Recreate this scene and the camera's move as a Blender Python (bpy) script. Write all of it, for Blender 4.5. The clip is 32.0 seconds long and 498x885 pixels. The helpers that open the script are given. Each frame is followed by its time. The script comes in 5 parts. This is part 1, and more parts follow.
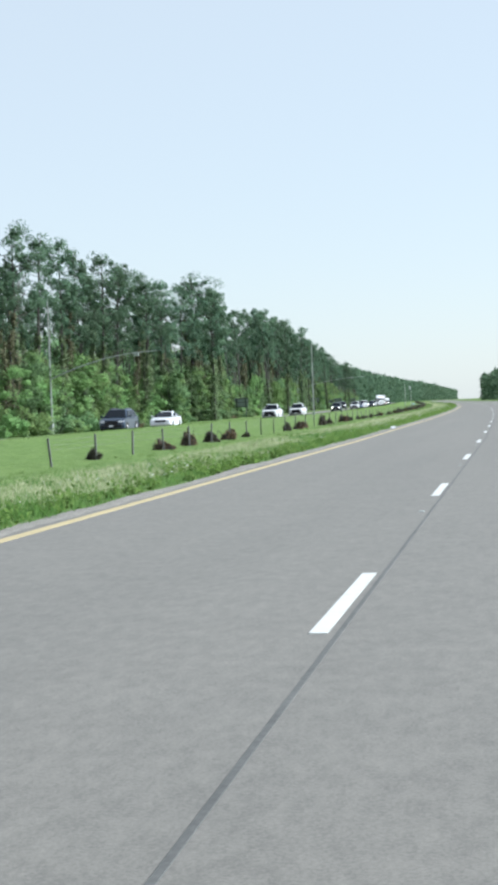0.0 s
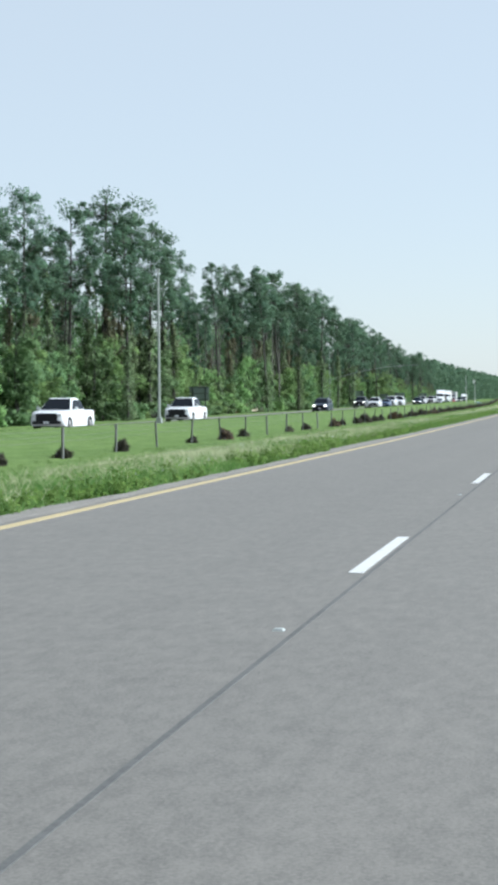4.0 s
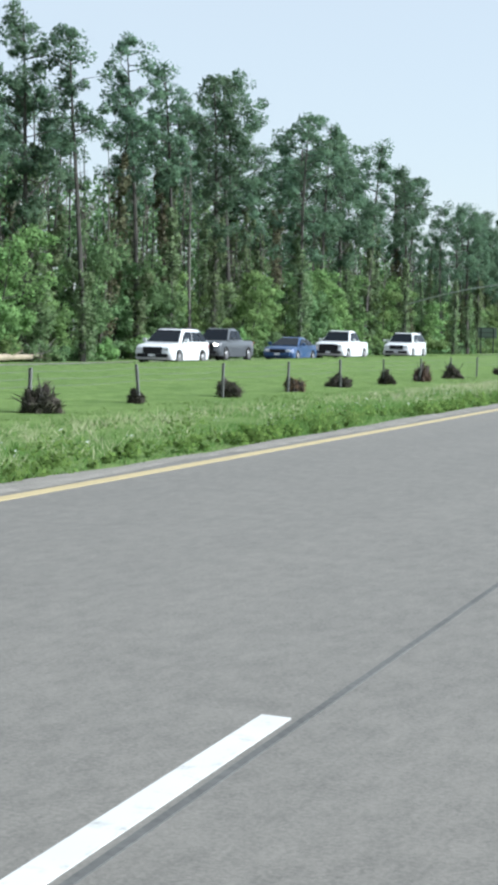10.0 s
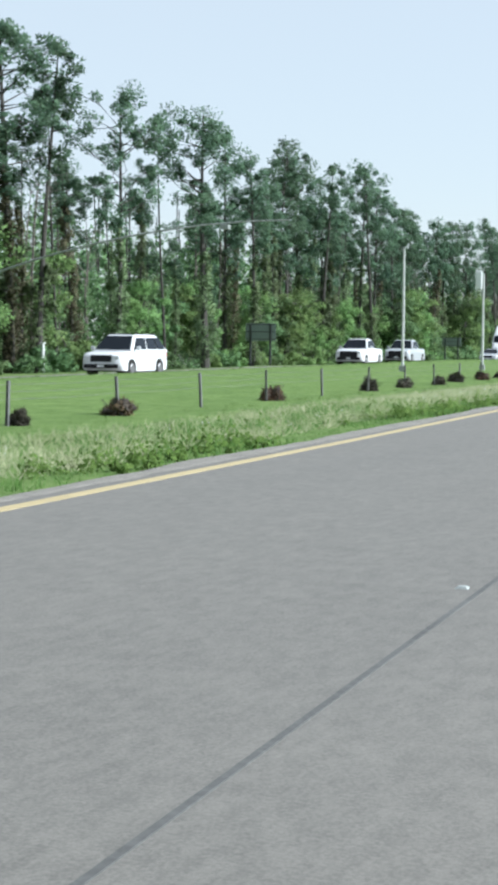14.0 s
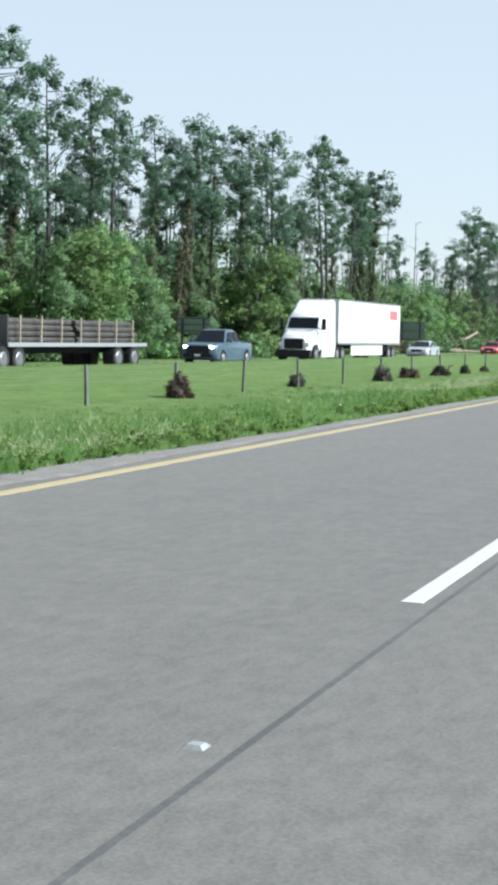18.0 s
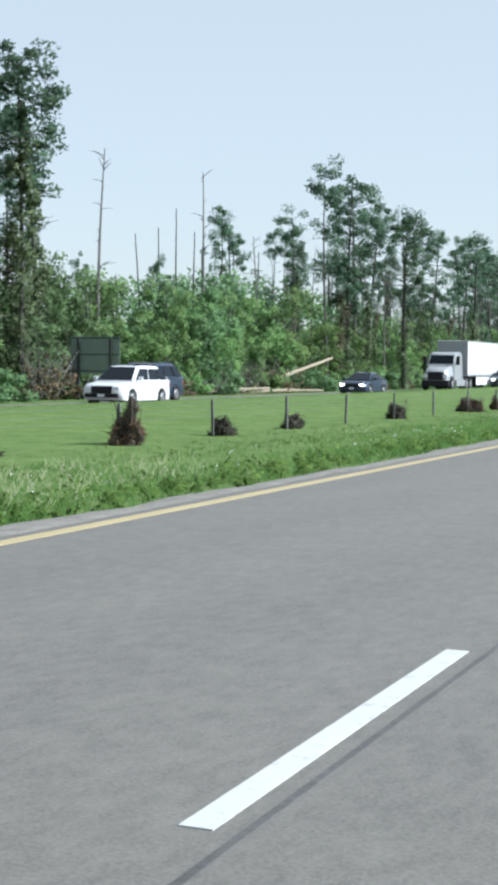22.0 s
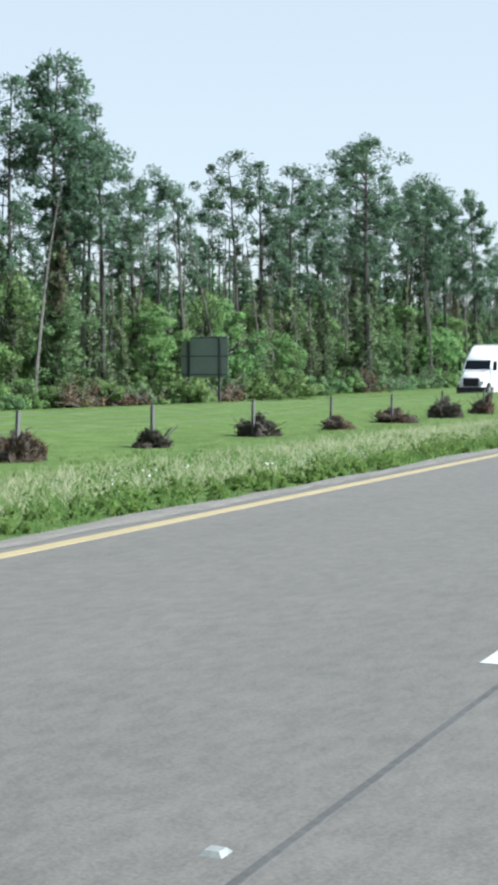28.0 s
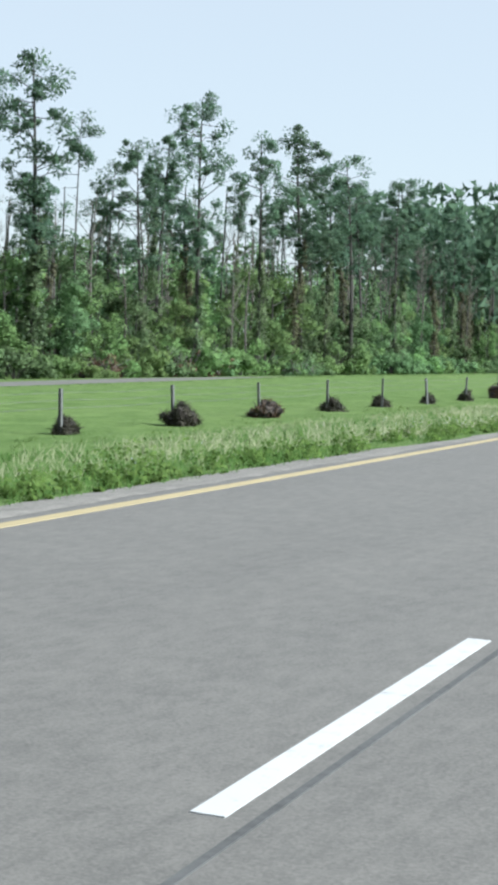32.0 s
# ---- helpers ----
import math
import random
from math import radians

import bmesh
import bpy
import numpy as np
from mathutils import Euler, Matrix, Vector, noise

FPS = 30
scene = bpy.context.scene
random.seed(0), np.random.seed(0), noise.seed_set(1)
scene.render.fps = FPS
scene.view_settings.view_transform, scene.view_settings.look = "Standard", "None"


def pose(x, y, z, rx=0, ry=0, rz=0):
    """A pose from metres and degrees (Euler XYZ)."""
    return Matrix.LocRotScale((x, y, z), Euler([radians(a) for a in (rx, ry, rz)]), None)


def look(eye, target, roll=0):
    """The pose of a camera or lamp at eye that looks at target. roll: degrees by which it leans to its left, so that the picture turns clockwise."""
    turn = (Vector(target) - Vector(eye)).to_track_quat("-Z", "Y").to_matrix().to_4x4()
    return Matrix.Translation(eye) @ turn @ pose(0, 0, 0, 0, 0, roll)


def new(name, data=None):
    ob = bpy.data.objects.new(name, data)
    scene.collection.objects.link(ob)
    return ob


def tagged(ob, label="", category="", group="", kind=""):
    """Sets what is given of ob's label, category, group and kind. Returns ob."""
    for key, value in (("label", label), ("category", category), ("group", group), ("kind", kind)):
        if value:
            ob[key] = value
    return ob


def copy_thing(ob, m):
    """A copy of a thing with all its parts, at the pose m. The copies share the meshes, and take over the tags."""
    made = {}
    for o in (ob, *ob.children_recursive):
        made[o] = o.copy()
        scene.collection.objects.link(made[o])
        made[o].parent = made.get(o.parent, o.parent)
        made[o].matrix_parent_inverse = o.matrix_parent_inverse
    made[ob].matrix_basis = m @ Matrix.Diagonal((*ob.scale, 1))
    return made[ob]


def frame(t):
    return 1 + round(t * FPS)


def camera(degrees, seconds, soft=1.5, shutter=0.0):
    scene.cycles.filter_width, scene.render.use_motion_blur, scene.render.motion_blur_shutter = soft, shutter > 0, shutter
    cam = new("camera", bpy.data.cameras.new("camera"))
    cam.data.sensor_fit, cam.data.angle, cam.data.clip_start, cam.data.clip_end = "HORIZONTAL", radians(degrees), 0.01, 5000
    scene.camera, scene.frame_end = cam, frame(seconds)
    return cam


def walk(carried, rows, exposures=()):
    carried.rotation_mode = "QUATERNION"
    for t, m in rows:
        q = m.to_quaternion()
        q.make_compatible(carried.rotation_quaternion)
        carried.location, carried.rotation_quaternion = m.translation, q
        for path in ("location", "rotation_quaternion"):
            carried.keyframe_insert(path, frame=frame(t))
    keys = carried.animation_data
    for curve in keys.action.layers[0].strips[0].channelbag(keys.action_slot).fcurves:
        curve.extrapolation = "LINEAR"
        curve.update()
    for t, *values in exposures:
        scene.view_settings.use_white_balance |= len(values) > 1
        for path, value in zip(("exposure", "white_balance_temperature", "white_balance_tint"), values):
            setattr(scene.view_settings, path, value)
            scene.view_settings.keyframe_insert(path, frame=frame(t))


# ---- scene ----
cam = camera(18.61, 32.0, soft=4.2)
PATH = [
    (0, (-0.557, 3.47, 1.330), (-4.125, 23.102, 0.853), -2.09),
    (0.5, (-0.393, 16.99, 1.330), (-4.344, 36.568, 0.956), -3.22),
    (1, (-0.252, 30.51, 1.330), (-4.433, 50.035, 0.991), -2.11),
    (1.5, (-0.177, 44.03, 1.330), (-4.436, 63.563, 1.014), -2.13),
    (2, (-0.25, 57.55, 1.330), (-4.500, 77.087, 1.004), -1.40),
    (2.5, (-0.38, 71.07, 1.330), (-4.619, 90.609, 0.952), -0.56),
    (3, (-0.54, 84.59, 1.330), (-4.908, 104.100, 0.943), -0.99),
    (3.5, (-0.72, 98.11, 1.330), (-5.191, 117.597, 0.900), -0.71),
    (5.5, (-1.79, 154.33, 1.330), (-7.802, 173.369, 0.238), 0.08),
    (6, (-2.13, 168.56, 1.330), (-8.368, 187.529, 0.201), 0.31),
    (6.5, (-2.51, 182.79, 1.330), (-8.867, 201.717, 0.148), 0.51),
    (7, (-2.91, 197.03, 1.330), (-9.406, 215.903, 0.121), 0.66),
    (7.5, (-3.35, 211.26, 1.330), (-10.182, 230.025, 0.286), 1.32),
    (8, (-3.81, 225.49, 1.330), (-10.690, 244.243, 0.286), 3.63),
    (8.5, (-4.31, 239.62, 1.330), (-11.878, 258.083, 0.038), 2.18),
    (9, (-4.83, 253.74, 1.330), (-12.578, 272.130, -0.020), 1.74),
    (9.5, (-5.38, 267.87, 1.330), (-13.242, 286.204, -0.075), 1.66),
    (10, (-5.96, 281.99, 1.330), (-13.915, 300.288, -0.092), 1.42),
    (10.5, (-6.58, 296.12, 1.330), (-14.635, 314.369, -0.059), 0.90),
    (11, (-7.22, 310.24, 1.330), (-15.222, 328.515, -0.106), 1.23),
    (11.5, (-7.89, 324.37, 1.330), (-15.826, 342.677, -0.010), 0.72),
    (12, (-8.59, 338.49, 1.330), (-16.517, 356.809, 0.011), 1.16),
    (12.5, (-9.34, 352.94, 1.330), (-17.275, 371.255, 0.078), 0.86),
    (13, (-10.12, 367.38, 1.330), (-18.015, 385.718, 0.087), 1.01),
    (13.5, (-10.93, 381.83, 1.330), (-18.853, 400.153, 0.103), 1.05),
    (14, (-11.78, 396.27, 1.330), (-19.786, 414.555, 0.040), 0.51),
    (14.5, (-12.65, 410.72, 1.330), (-20.695, 428.986, 0.049), 0.60),
    (15, (-13.56, 425.16, 1.330), (-21.650, 443.406, 0.005), 0.26),
    (15.5, (-14.49, 439.61, 1.330), (-22.483, 457.892, -0.058), 0.66),
    (17.5, (-18.52, 496.87, 1.330), (-26.623, 515.095, -0.107), 0.84),
    (18, (-19.59, 511.14, 1.330), (-27.691, 529.367, -0.100), 1.29),
    (18.5, (-20.66, 525.41, 1.330), (-28.781, 543.630, -0.093), 0.96),
    (19, (-21.73, 539.68, 1.330), (-29.805, 557.924, -0.051), 1.39),
    (19.5, (-22.80, 553.95, 1.330), (-30.894, 572.189, -0.026), 1.54),
    (20, (-23.87, 568.22, 1.330), (-31.975, 586.453, -0.062), 1.12),
    (20.5, (-24.94, 582.59, 1.330), (-33.060, 600.819, -0.041), 1.44),
    (21, (-26.02, 596.96, 1.330), (-34.193, 615.164, -0.021), 1.48),
    (21.5, (-27.10, 611.33, 1.330), (-35.926, 629.242, 0.246), 1.10),
    (22, (-28.18, 625.70, 1.330), (-37.037, 643.600, 0.355), 0.62),
    (22.5, (-29.25, 640.06, 1.330), (-38.106, 657.976, 0.425), 0.92),
    (23, (-30.33, 654.43, 1.330), (-39.250, 672.316, 0.528), 0.94),
    (23.5, (-31.41, 668.80, 1.330), (-40.404, 686.645, 0.525), 1.38),
    (24, (-32.49, 683.17, 1.330), (-41.658, 700.923, 0.502), -0.09),
    (24.5, (-33.54, 697.26, 1.330), (-42.822, 714.964, 0.535), 1.11),
    (26.5, (-37.77, 753.65, 1.330), (-47.280, 771.221, 0.437), -0.31),
    (27, (-38.83, 767.74, 1.330), (-48.370, 785.300, 0.441), -0.44),
    (27.5, (-39.89, 781.84, 1.330), (-49.406, 799.407, 0.427), -0.28),
    (28, (-40.95, 795.94, 1.330), (-50.403, 813.532, 0.356), -0.03),
    (28.5, (-42.01, 810.17, 1.330), (-51.449, 827.776, 0.309), 0.97),
    (29, (-43.08, 824.41, 1.330), (-52.559, 841.988, 0.304), 0.71),
    (29.5, (-44.15, 838.64, 1.330), (-53.523, 856.279, 0.304), 0.88),
    (30, (-45.22, 852.88, 1.330), (-54.538, 870.538, 0.233), 0.82),
    (30.5, (-46.28, 867.11, 1.330), (-55.535, 884.810, 0.234), 1.55),
    (31, (-47.35, 881.35, 1.330), (-56.563, 899.065, 0.227), 1.97),
    (31.5, (-48.42, 895.58, 1.330), (-57.617, 913.306, 0.190), 2.16),
    (32, (-49.49, 909.82, 1.330), (-58.675, 927.541, 0.115), 1.63),
]
walk(cam, [(t, look(eye, target, roll)) for t, eye, target, roll in PATH], exposures=[(0.0, 0.87, 5820, 6), (1.5, 0.86, 5820, 6), (3.0, 0.72, 5730, 6), (6.0, 0.86, 5820, 6), (14.0, 0.86, 5820, 6), (18.0, 0.84, 5780, 6), (20.0, 0.74, 5730, 6), (21.0, 0.86, 5730, 6), (22.0, 0.78, 5730, 6), (24.0, 0.80, 5730, 6), (27.0, 0.90, 5820, 6), (32.0, 0.87, 5820, 6)])

# ---- light ----
SUN_TO = Vector((0.98, 0.32, 0.74)).normalized()
world = bpy.data.worlds.new("sky")
scene.world = world
world.use_nodes = True
wn = world.node_tree.nodes
sky = wn.new("ShaderNodeTexSky")
sky.sky_type = "NISHITA"
sky.sun_disc = False
sky.sun_elevation = math.asin(SUN_TO.z)
sky.sun_rotation = math.atan2(SUN_TO.x, SUN_TO.y)
sky.air_density, sky.dust_density, sky.ozone_density = 1.0, 0.6, 1.2
wn["Background"].inputs["Strength"].default_value = 0.13
haze = wn.new("ShaderNodeMix")
haze.data_type = "RGBA"
haze.inputs[0].default_value = 0.80
haze.inputs[7].default_value = (3.28, 3.36, 3.32, 1)
world.node_tree.links.new(sky.outputs[0], haze.inputs[6])
world.node_tree.links.new(haze.outputs[2], wn["Background"].inputs["Color"])
sun = new("sun", bpy.data.lights.new("sun", "SUN"))
sun.data.energy, sun.data.angle, sun.data.color = 4.4, radians(0.6), (1.0, 0.975, 0.94)
sun.matrix_world = look((0, 0, 60), Vector((0, 0, 60)) - SUN_TO)


# ---- materials ----
def material(name, rough=0.8, metal=0.0):
    m = bpy.data.materials.new(name)
    m.use_nodes = True
    b = m.node_tree.nodes["Principled BSDF"]
    b.inputs["Roughness"].default_value, b.inputs["Metallic"].default_value = rough, metal
    return m, m.node_tree, b


def ramp(nt, source, stops):
    r = nt.nodes.new("ShaderNodeValToRGB")
    while len(r.color_ramp.elements) < len(stops):
        r.color_ramp.elements.new(0.5)
    for e, (p, c) in zip(r.color_ramp.elements, stops):
        e.position, e.color = p, (*c, 1)
    nt.links.new(source, r.inputs[0])
    return r.outputs[0]


def noise_at(nt, scale, detail=4.0, rough=0.6, stretch=None):
    co = nt.nodes.new("ShaderNodeTexCoord").outputs["Object"]
    if stretch:
        mp = nt.nodes.new("ShaderNodeMapping")
        mp.inputs["Scale"].default_value = stretch
        nt.links.new(co, mp.inputs[0])
        co = mp.outputs[0]
    n = nt.nodes.new("ShaderNodeTexNoise")
    n.inputs["Scale"].default_value, n.inputs["Detail"].default_value, n.inputs["Roughness"].default_value = scale, detail, rough
    nt.links.new(co, n.inputs["Vector"])
    return n.outputs["Fac"]


def mixed(nt, fac, a, b, how="MIX"):
    x = nt.nodes.new("ShaderNodeMix")
    x.data_type, x.blend_type = "RGBA", how
    for key, v in ((0, fac), (6, a), (7, b)):
        if isinstance(v, (int, float)):
            x.inputs[key].default_value = v
        elif isinstance(v, tuple):
            x.inputs[key].default_value = (*v, 1)
        else:
            nt.links.new(v, x.inputs[key])
    return x.outputs[2]


def bump(nt, b, fac, strength, dist):
    n = nt.nodes.new("ShaderNodeBump")
    n.inputs["Strength"].default_value, n.inputs["Distance"].default_value = strength, dist
    nt.links.new(fac, n.inputs["Height"])
    nt.links.new(n.outputs[0], b.inputs["Normal"])


def surface(name, dark, light, scale, rough=0.85, metal=0.0, relief=0.0, fine=None, stretch=None, spread=(0.3, 0.7)):
    """Two-scale noise between two colours, with optional relief."""
    m, nt, b = material(name, rough, metal)
    big = noise_at(nt, scale, 5, 0.65, stretch)
    col = ramp(nt, big, [(spread[0], dark), (spread[1], light)])
    small = noise_at(nt, fine or scale * 14, 3, 0.7, stretch)
    col = mixed(nt, 0.35, col, ramp(nt, small, [(0.3, tuple(0.55 * v for v in dark)), (0.7, tuple(min(1, 1.25 * v) for v in light))]))
    nt.links.new(col, b.inputs["Base Color"])
    if relief:
        bump(nt, b, small, 0.6, relief)
    return m


def foliage(name, colors, gloss=0.85, through_light=0.35, vary=(0.8, 1.25)):
    """Leaves: each leaf differs a little, each plant differs as a whole."""
    m, nt, b = material(name, gloss)
    b.inputs["Specular IOR Level"].default_value = 0.15
    geo = nt.nodes.new("ShaderNodeNewGeometry")
    info = nt.nodes.new("ShaderNodeObjectInfo")
    leaf = ramp(nt, geo.outputs["Random Per Island"], [(0.0, colors[0]), (0.55, colors[1]), (1.0, colors[2])])
    hue = nt.nodes.new("ShaderNodeHueSaturation")
    mr = nt.nodes.new("ShaderNodeMapRange")
    mr.inputs["To Min"].default_value, mr.inputs["To Max"].default_value = vary
    nt.links.new(info.outputs["Random"], mr.inputs["Value"])
    nt.links.new(mr.outputs[0], hue.inputs["Value"])
    mr2 = nt.nodes.new("ShaderNodeMapRange")
    mr2.inputs["To Min"].default_value, mr2.inputs["To Max"].default_value = 0.488, 0.521
    nt.links.new(info.outputs["Random"], mr2.inputs["Value"])
    nt.links.new(mr2.outputs[0], hue.inputs["Hue"])
    big = noise_at(nt, 0.35, 3)
    tint = mixed(nt, 0.5, leaf, ramp(nt, big, [(0.35, colors[0]), (0.65, colors[2])]))
    nt.links.new(tint, hue.inputs["Color"])
    nt.links.new(hue.outputs[0], b.inputs["Base Color"])
    tr = nt.nodes.new("ShaderNodeBsdfTranslucent")
    nt.links.new(hue.outputs[0], tr.inputs["Color"])
    mx = nt.nodes.new("ShaderNodeMixShader")
    mx.inputs[0].default_value = through_light
    out = nt.nodes["Material Output"]
    nt.links.new(b.outputs[0], mx.inputs[1])
    nt.links.new(tr.outputs[0], mx.inputs[2])
    nt.links.new(mx.outputs[0], out.inputs["Surface"])
    return m


def paint(name, color, rough=0.35, coat=0.6):
    m, nt, b = material(name, rough)
    dirt = noise_at(nt, 2.5, 5)
    col = mixed(nt, ramp(nt, dirt, [(0.5, (0, 0, 0)), (0.8, (0.22, 0.22, 0.22))]), color, tuple(0.7 * v + 0.03 for v in color))
    nt.links.new(col, b.inputs["Base Color"])
    b.inputs["Coat Weight"].default_value = coat
    return m


def asphalt_material():
    m, nt, b = material("asphalt", 0.88)
    speck = noise_at(nt, 55.0, 2, 0.8)
    patch = noise_at(nt, 0.33, 5, 0.6, (1.0, 0.12, 1.0))
    grit = noise_at(nt, 11.0, 4, 0.75, (1.0, 0.45, 1.0))
    streak = noise_at(nt, 0.9, 4, 0.6, (1.0, 0.035, 1.0))
    col = ramp(nt, patch, [(0.3, (0.108, 0.104, 0.094)), (0.7, (0.154, 0.146, 0.129))])
    col = mixed(nt, 0.45, col, ramp(nt, streak, [(0.32, (0.093, 0.089, 0.080)), (0.5, (0.135, 0.128, 0.113)), (0.7, (0.172, 0.160, 0.141))]))
    blot = noise_at(nt, 1.7, 6, 0.7)
    col = mixed(nt, 0.25, col, ramp(nt, blot, [(0.36, (0.080, 0.076, 0.069)), (0.64, (0.187, 0.177, 0.156))]))
    col = mixed(nt, 0.30, col, ramp(nt, grit, [(0.38, (0.071, 0.068, 0.062)), (0.62, (0.204, 0.191, 0.170))]))
    col = mixed(nt, 0.22, col, ramp(nt, speck, [(0.35, (0.049, 0.047, 0.043)), (0.65, (0.259, 0.244, 0.218))]))
    nt.links.new(col, b.inputs["Base Color"])
    bump(nt, b, speck, 0.25, 0.004)
    return m


def grass_ground():
    m, nt, b = material("grass_ground", 0.95)
    b.inputs["Specular IOR Level"].default_value = 0.1
    big = noise_at(nt, 0.10, 5, 0.6, (1.6, 0.45, 1))
    rows = noise_at(nt, 0.55, 5, 0.65, (1.3, 0.07, 1.0))
    tuft = noise_at(nt, 1.6, 5, 0.7, (1.0, 0.6, 1.0))
    fine = noise_at(nt, 9.0, 4, 0.8)
    col = ramp(nt, big, [(0.3, (0.083, 0.153, 0.036)), (0.55, (0.123, 0.197, 0.049)), (0.75, (0.166, 0.232, 0.074))])
    col = mixed(nt, 0.3, col, ramp(nt, rows, [(0.36, (0.083, 0.149, 0.035)), (0.64, (0.166, 0.232, 0.070))]))
    col = mixed(nt, 0.45, col, ramp(nt, tuft, [(0.38, (0.048, 0.096, 0.023)), (0.62, (0.205, 0.284, 0.096))]))
    col = mixed(nt, 0.35, col, ramp(nt, fine, [(0.35, (0.044, 0.083, 0.021)), (0.65, (0.201, 0.280, 0.101))]))
    nt.links.new(col, b.inputs["Base Color"])
    bump(nt, b, mixed(nt, 0.5, tuft, fine), 1.0, 0.12)
    return m


def worn_line(name, color):
    m, nt, b = material(name, 0.7)
    chip = noise_at(nt, 9.0, 5, 0.8)
    streak = noise_at(nt, 1.4, 3, 0.6)
    col = mixed(nt, ramp(nt, chip, [(0.56, (0, 0, 0)), (0.7, (0.75, 0.75, 0.75))]), color, (0.17, 0.165, 0.155))
    col = mixed(nt, 0.3, col, ramp(nt, streak, [(0.3, tuple(0.7 * v for v in color)), (0.7, color)]))
    nt.links.new(col, b.inputs["Base Color"])
    return m


def glass_material(name="car_glass", tint=(0.008, 0.011, 0.016)):
    m, nt, b = material(name, 0.06)
    b.inputs["Base Color"].default_value = (*tint, 1)
    b.inputs["Specular IOR Level"].default_value = 0.12
    return m


